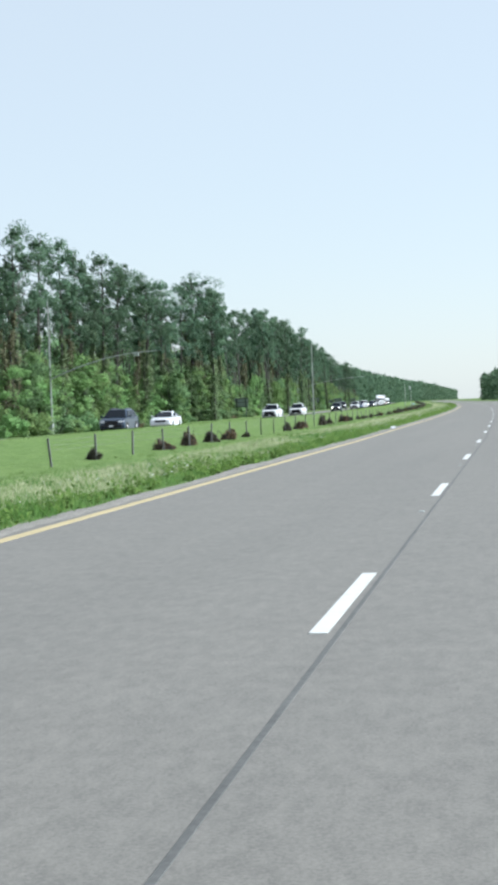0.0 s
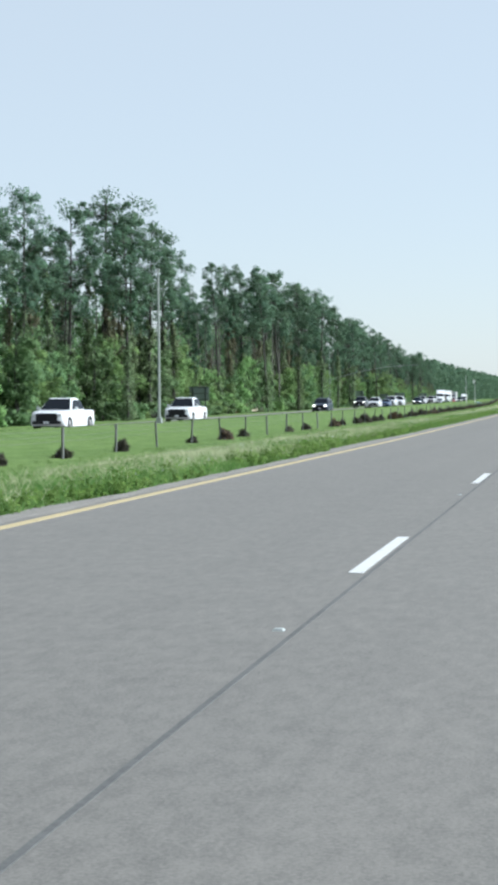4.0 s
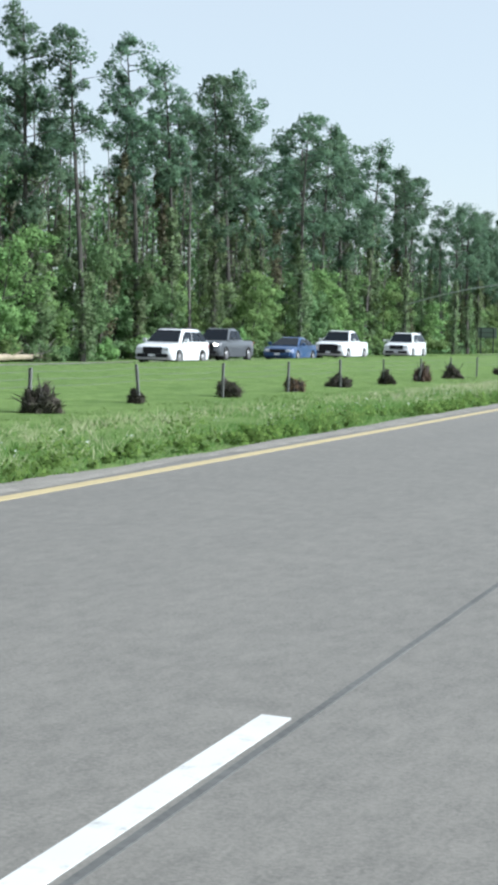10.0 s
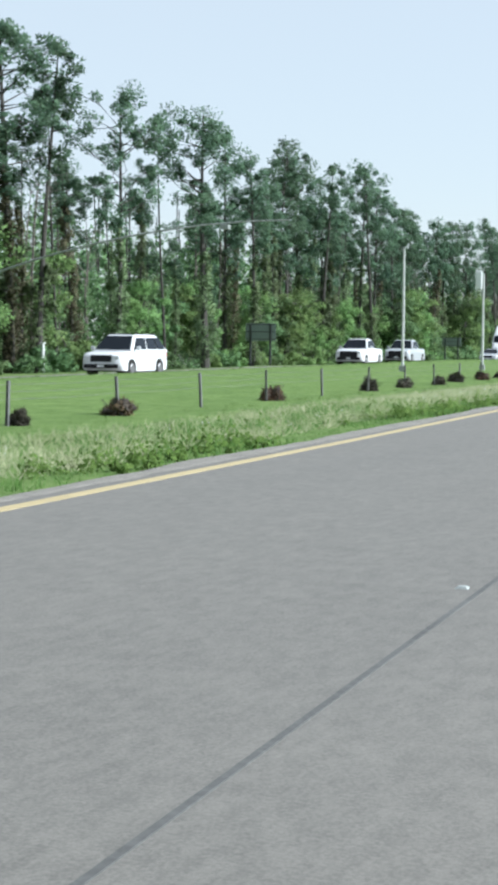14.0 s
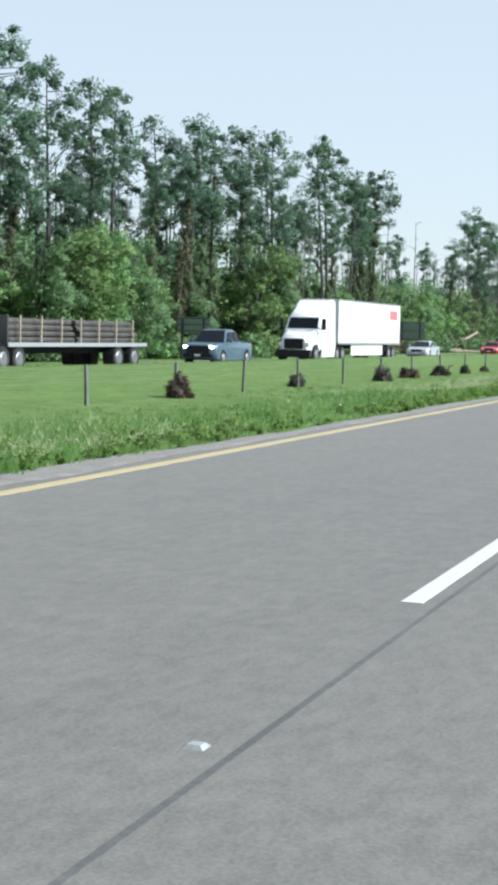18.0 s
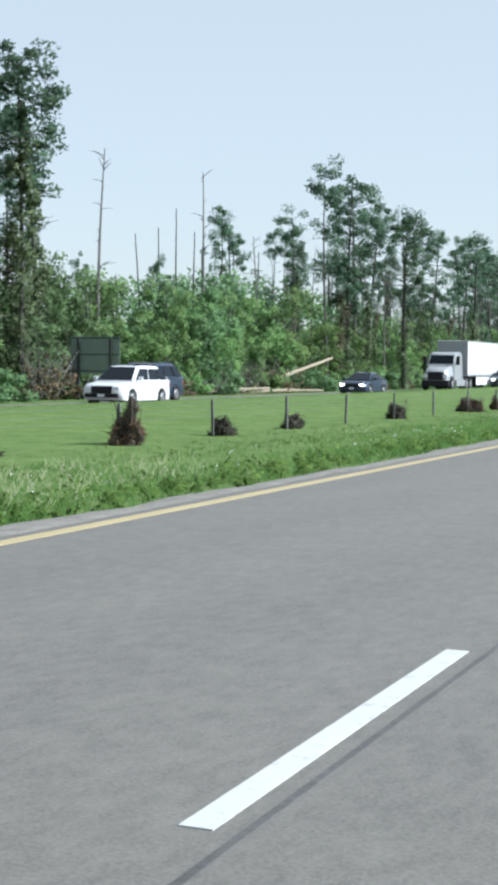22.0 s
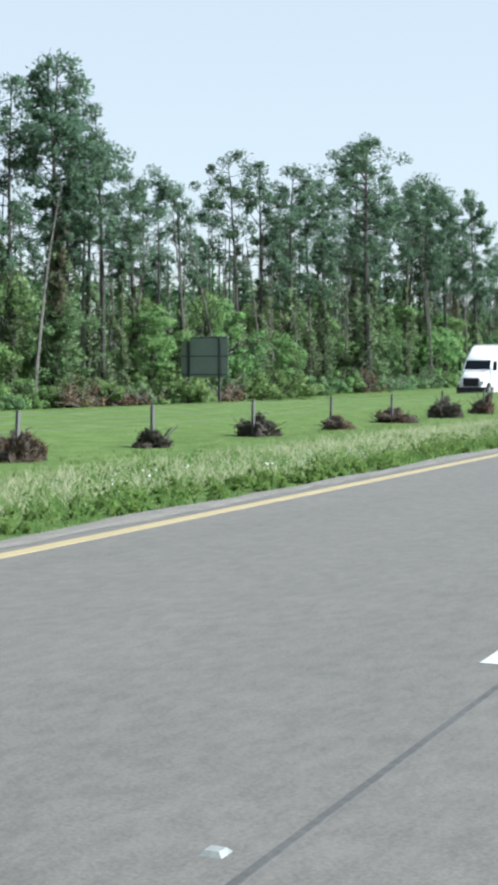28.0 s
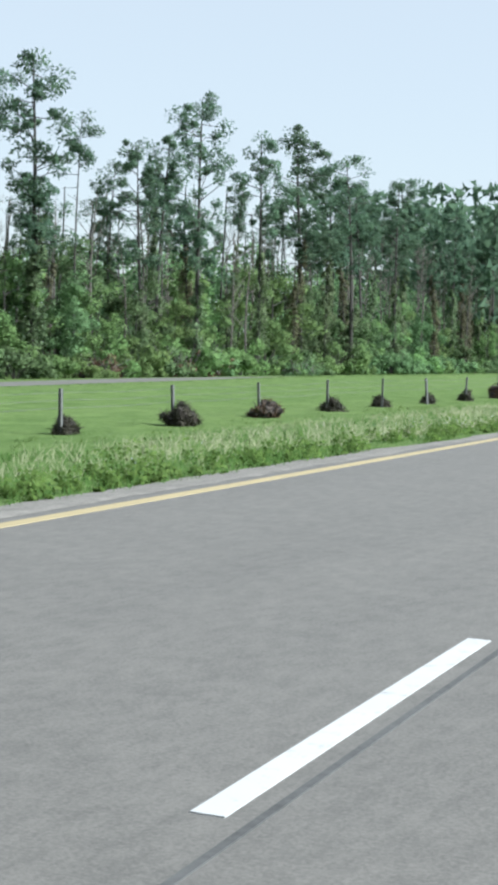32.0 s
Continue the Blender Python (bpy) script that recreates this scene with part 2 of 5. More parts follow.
M = {
    "asphalt": asphalt_material(),
    "gravel": surface("gravel_edge", (0.136, 0.126, 0.109), (0.272, 0.253, 0.223), 3.0, 0.95, relief=0.02, fine=40),
    "grass": grass_ground(),
    "yellow": worn_line("yellow_line", (0.402, 0.325, 0.170)),
    "white": worn_line("white_line", (0.521, 0.521, 0.504)),
    "pine": foliage("pine_needles", [(0.080, 0.144, 0.094), (0.115, 0.191, 0.118), (0.162, 0.239, 0.139)], 0.85, 0.52),
    "leaf": foliage("broad_leaves", [(0.140, 0.236, 0.090), (0.204, 0.318, 0.116), (0.292, 0.422, 0.156)], 0.8, 0.48),
    "brush": foliage("brush_leaves", [(0.117, 0.194, 0.093), (0.164, 0.257, 0.114), (0.221, 0.322, 0.143)], 0.85, 0.45),
    "vine": foliage("vine_leaves", [(0.123, 0.175, 0.091), (0.170, 0.224, 0.114), (0.222, 0.275, 0.142)], 0.85, 0.45),
    "dry_vine": foliage("dry_vine_leaves", [(0.115, 0.100, 0.066), (0.150, 0.140, 0.088), (0.190, 0.192, 0.112)], 0.9, 0.4),
    "dead_leaf": foliage("dead_leaves", [(0.085, 0.055, 0.036), (0.145, 0.092, 0.058), (0.22, 0.15, 0.10)], 0.9, 0.2),
    "dull_leaf": foliage("withered_leaves", [(0.040, 0.042, 0.032), (0.080, 0.078, 0.056), (0.15, 0.14, 0.10)], 0.9, 0.2),
    "blade": foliage("grass_blades", [(0.066, 0.132, 0.026), (0.096, 0.175, 0.040), (0.145, 0.218, 0.066)], 0.8, 0.5),
    "weed": foliage("weed_leaves", [(0.140, 0.262, 0.058), (0.176, 0.310, 0.076), (0.240, 0.375, 0.115)], 0.8, 0.65),
    "straw": foliage("straw_blades", [(0.318, 0.366, 0.190), (0.398, 0.435, 0.252), (0.494, 0.506, 0.340)], 0.8, 0.4),
    "bark": surface("pine_bark", (0.034, 0.032, 0.029), (0.088, 0.081, 0.071), 1.6, 0.95, relief=0.03, fine=9, stretch=(1, 1, 0.35)),
    "grey_bark": surface("grey_bark", (0.085, 0.078, 0.068), (0.205, 0.185, 0.158), 1.6, 0.95, relief=0.02, fine=9, stretch=(1, 1, 0.35)),
    "wood": surface("broken_wood", (0.21, 0.17, 0.12), (0.40, 0.34, 0.25), 2.5, 0.9, relief=0.01, stretch=(0.3, 1, 1)),
    "grey_wood": surface("grey_branch", (0.085, 0.078, 0.070), (0.20, 0.188, 0.17), 2.5, 0.9, relief=0.01),
    "wood_red": surface("rusty_roots", (0.060, 0.042, 0.032), (0.21, 0.145, 0.105), 3.0, 0.95),
    "white_pole": surface("white_pole", (0.425, 0.433, 0.425), (0.561, 0.570, 0.561), 2.0, 0.55),
    "tar": surface("tar_seal", (0.055, 0.055, 0.053), (0.11, 0.11, 0.105), 1.5, 0.9),
    "card": surface("brown_card", (0.42, 0.32, 0.22), (0.55, 0.44, 0.32), 3.0, 0.9),
    "soil": surface("root_soil", (0.026, 0.024, 0.022), (0.095, 0.075, 0.060), 2.6, 0.98, relief=0.05, fine=16),
    "steel": surface("galvanized_steel", (0.085, 0.088, 0.085), (0.205, 0.208, 0.198), 4.0, 0.65, 0.2),
    "pole": surface("pale_pole", (0.24, 0.26, 0.25), (0.36, 0.38, 0.36), 3.0, 0.6, 0.2),
    "sign_back": surface("sign_back", (0.170, 0.212, 0.200), (0.230, 0.272, 0.255), 0.8, 0.6, 0.1),
    "dark_steel": surface("dark_steel", (0.03, 0.035, 0.035), (0.07, 0.075, 0.075), 2.0, 0.6, 0.3),
    "white_paint": paint("white_paint", (0.70, 0.71, 0.72)),
    "silver_paint": paint("silver_paint", (0.42, 0.44, 0.46), 0.3),
    "navy_paint": paint("navy_paint", (0.012, 0.026, 0.052), 0.28, 0.35),
    "blue_paint": paint("blue_paint", (0.016, 0.055, 0.150), 0.28),
    "deep_blue_paint": paint("deep_blue_paint", (0.010, 0.038, 0.078), 0.28),
    "slate_paint": paint("slate_paint", (0.052, 0.092, 0.122), 0.3),
    "steel_paint": paint("steel_paint", (0.075, 0.082, 0.09), 0.3),
    "red_paint": paint("red_paint", (0.42, 0.025, 0.035), 0.3),
    "grey_paint": paint("grey_paint", (0.30, 0.31, 0.32), 0.35),
    "trailer": surface("trailer_skin", (0.612, 0.612, 0.612), (0.684, 0.684, 0.679), 0.6, 0.45, relief=0.0),
    "red_mark": paint("red_mark", (0.45, 0.05, 0.06), 0.5, 0.0),
    "faded_mark": paint("faded_mark", (0.46, 0.36, 0.36), 0.5, 0.0),
    "glass": glass_material(),
    "tyre": surface("tyre_rubber", (0.010, 0.010, 0.010), (0.025, 0.024, 0.023), 6, 0.9),
    "tarp": surface("blue_tarp", (0.150, 0.270, 0.440), (0.260, 0.390, 0.560), 3.0, 0.5, relief=0.01, fine=30),
    "rim": surface("wheel_rim", (0.13, 0.13, 0.135), (0.26, 0.26, 0.265), 5, 0.45, 0.5),
    "trim": surface("black_trim", (0.006, 0.006, 0.007), (0.013, 0.013, 0.015), 5, 0.85),
    "chrome": surface("chrome", (0.45, 0.46, 0.47), (0.62, 0.63, 0.64), 3, 0.2, 0.9),
    "lamp": surface("lamp_lens", (0.62, 0.64, 0.66), (0.85, 0.86, 0.86), 8, 0.15),
}
lit, lit_nt, lit_b = material("headlight_on", 0.2)
lit_b.inputs["Base Color"].default_value = (0.9, 0.88, 0.8, 1)
lit_b.inputs["Emission Color"].default_value = (1.0, 0.93, 0.78, 1)
lit_b.inputs["Emission Strength"].default_value = 3.0
M["headlight_on"] = lit


# ---- mesh helpers ----
def mesh_of(name, verts, faces, mat, smooth=False, normals=None):
    me = bpy.data.meshes.new(name)
    me.from_pydata(np.asarray(verts, float).tolist(), [], faces if isinstance(faces, list) else faces.tolist())
    me.materials.append(mat)
    if smooth:
        me.polygons.foreach_set("use_smooth", np.ones(len(me.polygons), bool))
        me.set_sharp_from_angle(angle=radians(38))
    me.update()
    if normals is not None:
        me.polygons.foreach_set("use_smooth", np.ones(len(me.polygons), bool))
        me.normals_split_custom_set_from_vertices(normals.tolist())
    return me


def soft_normals(rng, v, f, out, lift=0.3, loose=0.35):
    """Turns each leaf's face outward and gives it the soft shading of its clump: out is one direction per leaf."""
    k = f.shape[1]
    p = v.reshape(-1, k, 3)
    g = np.cross(p[:, 1] - p[:, 0], p[:, 2] - p[:, 0])
    f = np.where((np.einsum("ij,ij->i", g, out) < 0)[:, None], f[:, ::-1], f)
    n = out + np.array([0, 0, lift]) + rng.normal(0, loose, out.shape)
    n /= np.linalg.norm(n, axis=1, keepdims=True) + 1e-9
    return f, n.repeat(k, 0)


def put(name, me, parent=None, label="", m=None):
    ob = new(name, me)
    if parent:
        ob.parent = parent
    if m is not None:
        ob.matrix_basis = m
    if label:
        ob["label"] = label
    return ob


def part(name, bm, mat, parent, label=""):
    me = bpy.data.meshes.new(name)
    bm.to_mesh(me)
    bm.free()
    me.materials.append(mat)
    return put(name, me, parent, label)


def thing(name, label, category, group="", m=None):
    e = new(name)
    e.empty_display_size = 0.2
    if m is not None:
        e.matrix_basis = m
    return tagged(e, label, category, group)


def box(bm, x0, x1, y0, y1, z0, z1, bevel=0.0):
    r = bmesh.ops.create_cube(bm, size=1.0, matrix=Matrix.Translation(((x0 + x1) / 2, (y0 + y1) / 2, (z0 + z1) / 2)) @ Matrix.Diagonal((x1 - x0, y1 - y0, z1 - z0, 1)))
    if bevel:
        edges = {e for v in r["verts"] for e in v.link_edges}
        bmesh.ops.bevel(bm, geom=list(edges), offset=bevel, segments=2, affect="EDGES", profile=0.6)
    return bm


def boxed(x0, x1, y0, y1, z0, z1, bevel=0.0):
    return box(bmesh.new(), x0, x1, y0, y1, z0, z1, bevel)


def tube(points, radii, sides=6):
    """Verts and quads of a tapered tube along points."""
    pts, vs, fs = [Vector(p) for p in points], [], []
    for n, p in enumerate(pts):
        d = (pts[min(n + 1, len(pts) - 1)] - pts[max(n - 1, 0)]).normalized()
        a = d.orthogonal().normalized()
        b = d.cross(a)
        for k in range(sides):
            w = 2 * math.pi * k / sides
            vs.append(tuple(p + float(radii[n]) * (math.cos(w) * a + math.sin(w) * b)))
    for n in range(len(pts) - 1):
        for k in range(sides):
            i, j = n * sides + k, n * sides + (k + 1) % sides
            fs.append([i, j, j + sides, i + sides])
    fs.append(list(range(sides))[::-1])
    fs.append([(len(pts) - 1) * sides + k for k in range(sides)])
    return vs, fs


class Pile:
    """Gathers verts and faces of many pieces for one mesh."""

    def __init__(self):
        self.v, self.f, self.n = [], [], 0

    def add(self, vs, fs):
        self.v.extend(vs)
        self.f.extend([[i + self.n for i in f] for f in fs])
        self.n += len(vs)

    def mesh(self, name, mat, smooth=False):
        return mesh_of(name, self.v, self.f, mat, smooth)


def leaf_cloud(rng, centers, per, radius, size, flat=1.0, long=1.6):
    """Many small leaf quads scattered round centers (n x 3), radius one number or one per center."""
    n = len(centers)
    radius = np.broadcast_to(np.asarray(radius, float), (n,))
    c = np.repeat(np.asarray(centers, float), per, 0)
    r = np.repeat(radius, per)
    d = rng.normal(size=(n * per, 3))
    d /= np.linalg.norm(d, axis=1, keepdims=True)
    c = c + d * (r * rng.uniform(0.25, 1.0, n * per) ** 0.6)[:, None] * np.array([1, 1, flat])
    a = rng.normal(size=c.shape)
    a /= np.linalg.norm(a, axis=1, keepdims=True)
    b = np.cross(a, rng.normal(size=c.shape))
    b /= np.linalg.norm(b, axis=1, keepdims=True) + 1e-9
    s = size * rng.uniform(0.6, 1.35, (len(c), 1))
    a, b = a * s * long / 2, b * s / 2
    v = np.stack([c - a, c + b * 0.9 - a * 0.1, c + a, c - b * 0.9 + a * 0.1], 1).reshape(-1, 3)
    f, n = soft_normals(rng, v, np.arange(len(v)).reshape(-1, 4), d, 0.9, 0.25)
    return v, f, n


# ---- ground and roads ----
def ground_z(x):
    return float(np.interp(x, [-400, -120, -62, -50, -39.5, -37, -27.0, -26.0, -25.0, -20, -14, -9.5, -7.4, -6.5, 6.5, 9, 30, 60], [-1.4, -1.3, -1.22, -1.08, -0.53, -0.56, -0.36, 0.0, 0.10, -0.08, -0.24, -0.20, -0.09, -0.06, -0.06, -0.1, -0.5, -0.5]))


def strip(name, xs, ys, zf, mat):
    v = [(x, y, zf(x, y)) for y in ys for x in xs]
    w = len(xs)
    f = [[r * w + c, r * w + c + 1, (r + 1) * w + c + 1, (r + 1) * w + c] for r in range(len(ys) - 1) for c in range(w - 1)]
    return mesh_of(name, v, f, mat, True)


def swell(x, y):
    near = max(0.0, 1 - abs(x + 14) / 12)
    return ground_z(x) + 0.05 * near * noise.noise((x * 0.21, y * 0.13, 3.1))


gx = [-2500, -600, -120, -80, -62, -56, -50, -44, -39.5, -37, -27.0, -26.0, -25.0, -22.5, -20, -17, -14, -11.5, -9.5, -8.3, -7.4, -6.5, 6.5, 9, 15, 30, 60, 400, 2500]
gy = [-900, -200] + list(np.arange(0, 1201, 6.0)) + [1400, 2000, 3000, 5600]
tagged(put("ground", strip("ground", gx, gy, swell, M["grass"])), "mown bright green grass of the median and verges", "ground", kind="structure")

ry = list(np.arange(-300, 1300, 20.0)) + [1500, 2200, 3200, 5600]


def slab(name, x0, x1, top, mat, label, category="road", tilt=0.0):
    v, f = [], []
    for n, y in enumerate(ry):
        v += [(x0, y, top - 0.25 - tilt), (x0, y, top - tilt), (x1, y, top), (x1, y, top - 0.25)]
        if n:
            i, j = 4 * (n - 1), 4 * n
            f += [[i + k, i + k + 1, j + k + 1, j + k] for k in range(3)]
    f += [[3, 2, 1, 0], [len(v) - 4, len(v) - 3, len(v) - 2, len(v) - 1]]
    return tagged(put(name, mesh_of(name, v, f, mat)), label, category, kind="structure")


slab("road", -6.30, 9.2, 0.0, M["asphalt"], "grey weathered asphalt of the highway carriageway")
slab("road_oncoming", -37.0, -26.9, -0.25, M["asphalt"], "grey asphalt of the oncoming carriageway beyond the median", tilt=0.20)


# A ragged gravel shoulder edge where the asphalt breaks off
def edge_strip():
    rng = np.random.default_rng(5)
    v, f = [], []
    ys = np.arange(0, 1150, 0.6)
    for n, y in enumerate(ys):
        w = 6.62 + 0.28 * abs(noise.noise((0.3, y * 0.25, 1))) + 0.08 * rng.random() + 0.45 * max(0, noise.noise((4.0, y * 0.06, 7)))
        v += [(-6.16 - 0.10 * rng.random() - 0.08 * noise.noise((9, y * 0.4, 2)), y, 0.003), (-6.34, y, 0.004 + 0.010 * rng.random()), (-w, y, -0.04)]
        if n:
            i = 3 * n
            f += [[i - 3, i - 2, i + 1, i], [i - 2, i - 1, i + 2, i + 1]]
    return mesh_of("gravel_edge", v, f, M["gravel"])


tagged(put("gravel_edge", edge_strip()), "crumbling pale gravel along the edge of the asphalt", "gravel", kind="structure")


def line_strip(name, x0, x1, y0, y1, top, mat, label, steps=1):
    v, f = [], []
    for n in range(steps + 1):
        y = y0 + (y1 - y0) * n / steps
        v += [(x0, y, top - 0.004), (x0 + 0.004, y, top), (x1 - 0.004, y, top), (x1, y, top - 0.004)]
        if n:
            i, j = 4 * (n - 1), 4 * n
            f += [[i + k, i + k + 1, j + k + 1, j + k] for k in range(3)]
    return tagged(put(name, mesh_of(name, v, f, mat)), label, "road marking", kind="structure")


line_strip("yellow_edge_line", -6.05, -5.89, -100, 3000, 0.005, M["yellow"], "worn yellow edge line painted along the median side", 60)
line_strip("white_edge_line", 1.95, 2.07, -100, 3000, 0.005, M["white"], "white edge line painted along the outer side", 60)
line_strip("yellow_edge_line_oncoming", -27.6, -27.48, 0, 2500, -0.255, M["yellow"], "yellow edge line of the oncoming carriageway", 30)
dash_me = mesh_of("lane_dash", [(-0.055, 0, -0.004), (-0.055, 0, 0.005), (0.055, 0, 0.005), (0.055, 0, -0.004), (-0.055, 3.05, -0.004), (-0.055, 3.05, 0.005), (0.055, 3.05, 0.005), (0.055, 3.05, -0.004)],
                  [[0, 1, 5, 4], [1, 2, 6, 5], [2, 3, 7, 6], [0, 3, 2, 1], [4, 5, 6, 7]], M["white"])
DASH_START = 12.15
for n in range(100):
    tagged(put("lane_dash", dash_me, m=pose(-1.76, DASH_START + 12.35 * n, 0)), "short white painted lane dash on the asphalt", "road marking", "lane dashes", "structure")
stud_bm = bmesh.new()
bmesh.ops.create_cone(stud_bm, cap_ends=True, segments=4, radius1=0.052, radius2=0.032, depth=0.014, matrix=Matrix.Translation((0, 0, 0.007)) @ Matrix.Rotation(radians(45), 4, "Z"))
stud_me = bpy.data.meshes.new("road_stud")
stud_bm.to_mesh(stud_me)
stud_bm.free()
stud_me.materials.append(M["pole"])
for n in range(80):
    tagged(put("road_stud", stud_me, m=pose(-1.76, DASH_START + 9.45 + 12.35 * n, 0)), "small pale raised reflective road stud", "road stud", "road studs")
line_strip("pavement_seam", -1.63, -1.592, -100, 3000, 0.003, M["tar"], "dark sealed seam between two lanes of asphalt", 60)


# ---- grass and weeds of the verge ----
def blades(rng, xy, z, height, width, lean, per):
    """Slender leaning blades standing in tufts at xy."""
    n = len(xy)
    base = np.concatenate([xy, z[:, None]], 1).repeat(per, 0)
    base[:, :2] += rng.normal(0, 0.06, (n * per, 2))
    h = np.repeat(height, per) * rng.uniform(0.55, 1.2, n * per)
    w = width * rng.uniform(0.7, 1.3, n * per)
    ang = rng.uniform(0, 2 * np.pi, n * per)
    side = np.stack([np.cos(ang), np.sin(ang), 0 * ang], 1) * w[:, None]
    tip = base + np.concatenate([rng.normal(0, lean, (n * per, 2)) * h[:, None], h[:, None]], 1)
    v = np.stack([base - side, base + side, tip], 1).reshape(-1, 3)
    out = np.stack([np.full(n * per, 0.8), np.full(n * per, -0.5), np.full(n * per, 0.6)], 1) + rng.normal(0, 0.4, (n * per, 3))
    f, nrm = soft_normals(rng, v, np.arange(len(v)).reshape(-1, 3), out, 0.8, 0.2)
    return v, f, nrm


def heights_at(xy, scale, seed):
    return np.array([noise.noise((x * scale, y * scale * 0.6, seed)) for x, y in xy])


rng = np.random.default_rng(11)
n = 66000
xy = np.stack([-6.58 - 5.2 * rng.random(n) ** 1.2, rng.uniform(20, 1000, n)], 1)
xy = xy[-xy[:, 0] > 6.62 + 0.4 * np.abs(heights_at(xy, 0.3, 33.0))]
lump = heights_at(xy, 0.35, 2.0)
z = np.array([swell(x, y) for x, y in xy]) - 0.02
tall = np.clip(0.17 + 0.20 * lump, 0.06, 0.42) * np.interp(-xy[:, 0], [6.6, 7.0, 9.0, 11.8], [0.4, 1.0, 0.9, 0.5])
v, f, nrm = blades(rng, xy, z, tall, 0.011, 0.5, 5)
tagged(put("verge_grass", mesh_of("verge_grass", v, f, M["blade"], normals=nrm)), "lush uneven bright green grass along the road edge", "grass", kind="stuff")
n = 60000
xy = np.stack([-7.7 - 3.8 * rng.random(n), rng.uniform(20, 1000, n)], 1)
thick = heights_at(xy, 0.07, 9.0) + np.interp(xy[:, 1], [300, 390, 440, 520, 720, 790, 960], [0.08, 0.50, 0.50, 0.06, 0.06, 0.2, 0.2])
xy = xy[thick > rng.uniform(-0.35, 0.35, n)]
z = np.array([swell(x, y) for x, y in xy]) - 0.02
v, f, nrm = blades(rng, xy, z, np.full(len(xy), 0.20), 0.0075, 0.7, 5)
tagged(put("straw_grass", mesh_of("straw_grass", v, f, M["straw"], normals=nrm)), "pale straw-coloured seeding grass in loose patches", "grass", kind="stuff")
n = 26000
xy = np.stack([np.where(rng.random(n) < 0.5, -24.4 - 1.9 * rng.random(n), -10.6 - 3.2 * rng.random(n) ** 1.5), rng.uniform(20, 1010, n)], 1)
z = np.array([swell(x, y) for x, y in xy]) - 0.015
v, f, nrm = blades(rng, xy, z, np.clip(0.08 + 0.05 * heights_at(xy, 0.3, 5.0), 0.03, 0.13), 0.011, 0.6, 5)
tagged(put("median_grass", mesh_of("median_grass", v, f, M["blade"], normals=nrm)), "short mown grass of the median", "grass", kind="stuff")
n = 9000
xy = np.stack([-6.84 - 1.35 * rng.random(n) ** 1.7, rng.uniform(20, 1000, n)], 1)
bare = np.interp(xy[:, 1], [350, 395, 470, 520, 640, 655, 675, 690], [-0.42, -0.06, -0.06, -0.42, -0.42, -0.3, -0.3, -0.42])
xy = xy[heights_at(xy, 0.16, 14.0) + 0.5 * heights_at(xy, 0.8, 4.0) > bare]
xy = xy[-xy[:, 0] > 6.78 + 0.5 * np.abs(heights_at(xy, 0.3, 33.0))]
z = np.array([swell(x, y) for x, y in xy])
size = np.clip(rng.gamma(2.2, 0.05, len(xy)), 0.05, 0.30) * np.interp(-xy[:, 0], [6.8, 7.1, 8.2], [0.8, 1.15, 0.8]) * (0.8 + 0.5 * heights_at(xy, 0.25, 51.0))
v, f, nrm = leaf_cloud(rng, np.concatenate([xy, (z + size * 0.75)[:, None]], 1), 60, size * 1.35, 0.040, 0.8, 1.25)
tagged(put("verge_weeds", mesh_of("verge_weeds", v, f, M["weed"], normals=nrm)), "clumps of broad-leaved green weeds at the road edge", "weeds", kind="stuff")
n = 4200
xy = np.stack([-6.9 - 2.6 * rng.random(n), rng.uniform(20, 1000, n)], 1)
xy = xy[heights_at(xy, 0.12, 21.0) > rng.uniform(-0.2, 0.4, n)]
z = np.array([swell(x, y) for x, y in xy]) + 0.24
v, f, nrm = leaf_cloud(rng, np.concatenate([xy, z[:, None]], 1), 3, 0.05, 0.021, 1.0, 1.1)
tagged(put("white_flowers", mesh_of("white_flowers", v, f, M["lamp"], normals=nrm)), "tiny white wild flowers above the verge grass", "flowers", kind="stuff")


# ---- trees ----
def needle_cloud(rng, centers, per, radius, size, flat=1.0, wide=0.30):
    """Many small pointed leaf triangles scattered round centers."""
    n = len(centers)
    radius = np.broadcast_to(np.asarray(radius, float), (n,))
    c = np.repeat(np.asarray(centers, float), per, 0)
    d = rng.normal(size=(n * per, 3))
    d /= np.linalg.norm(d, axis=1, keepdims=True)
    c = c + d * (np.repeat(radius, per) * rng.uniform(0.1, 1.0, n * per) ** 0.5)[:, None] * np.array([1, 1, flat])
    a = d + rng.normal(0, 0.8, c.shape)
    a /= np.linalg.norm(a, axis=1, keepdims=True)
    b = np.cross(a, rng.normal(size=c.shape))
    b /= np.linalg.norm(b, axis=1, keepdims=True) + 1e-9
    s = size * rng.uniform(0.65, 1.4, (len(c), 1))
    v = np.stack([c - a * s * 0.4 - b * s * wide, c - a * s * 0.4 + b * s * wide, c + a * s], 1).reshape(-1, 3)
    f, n = soft_normals(rng, v, np.arange(len(v)).reshape(-1, 3), d)
    return v, f, n


def bent(rng, h, lean, wobble, steps=9):
    pts, x, y = [], 0.0, 0.0
    ph = rng.uniform(0, 6.28, 2)
    for n in range(steps):
        t = n / (steps - 1)
        pts.append((lean[0] * t ** 1.3 * h + wobble * math.sin(3.1 * t + ph[0]) * t, lean[1] * t ** 1.3 * h + wobble * math.sin(2.7 * t + ph[1]) * t, h * t - (0.4 if n == 0 else 0)))
    return pts


def along(pts, t):
    k = min(len(pts) - 2, int(t * (len(pts) - 1)))
    u = t * (len(pts) - 1) - k
    return Vector(pts[k]).lerp(Vector(pts[k + 1]), u)


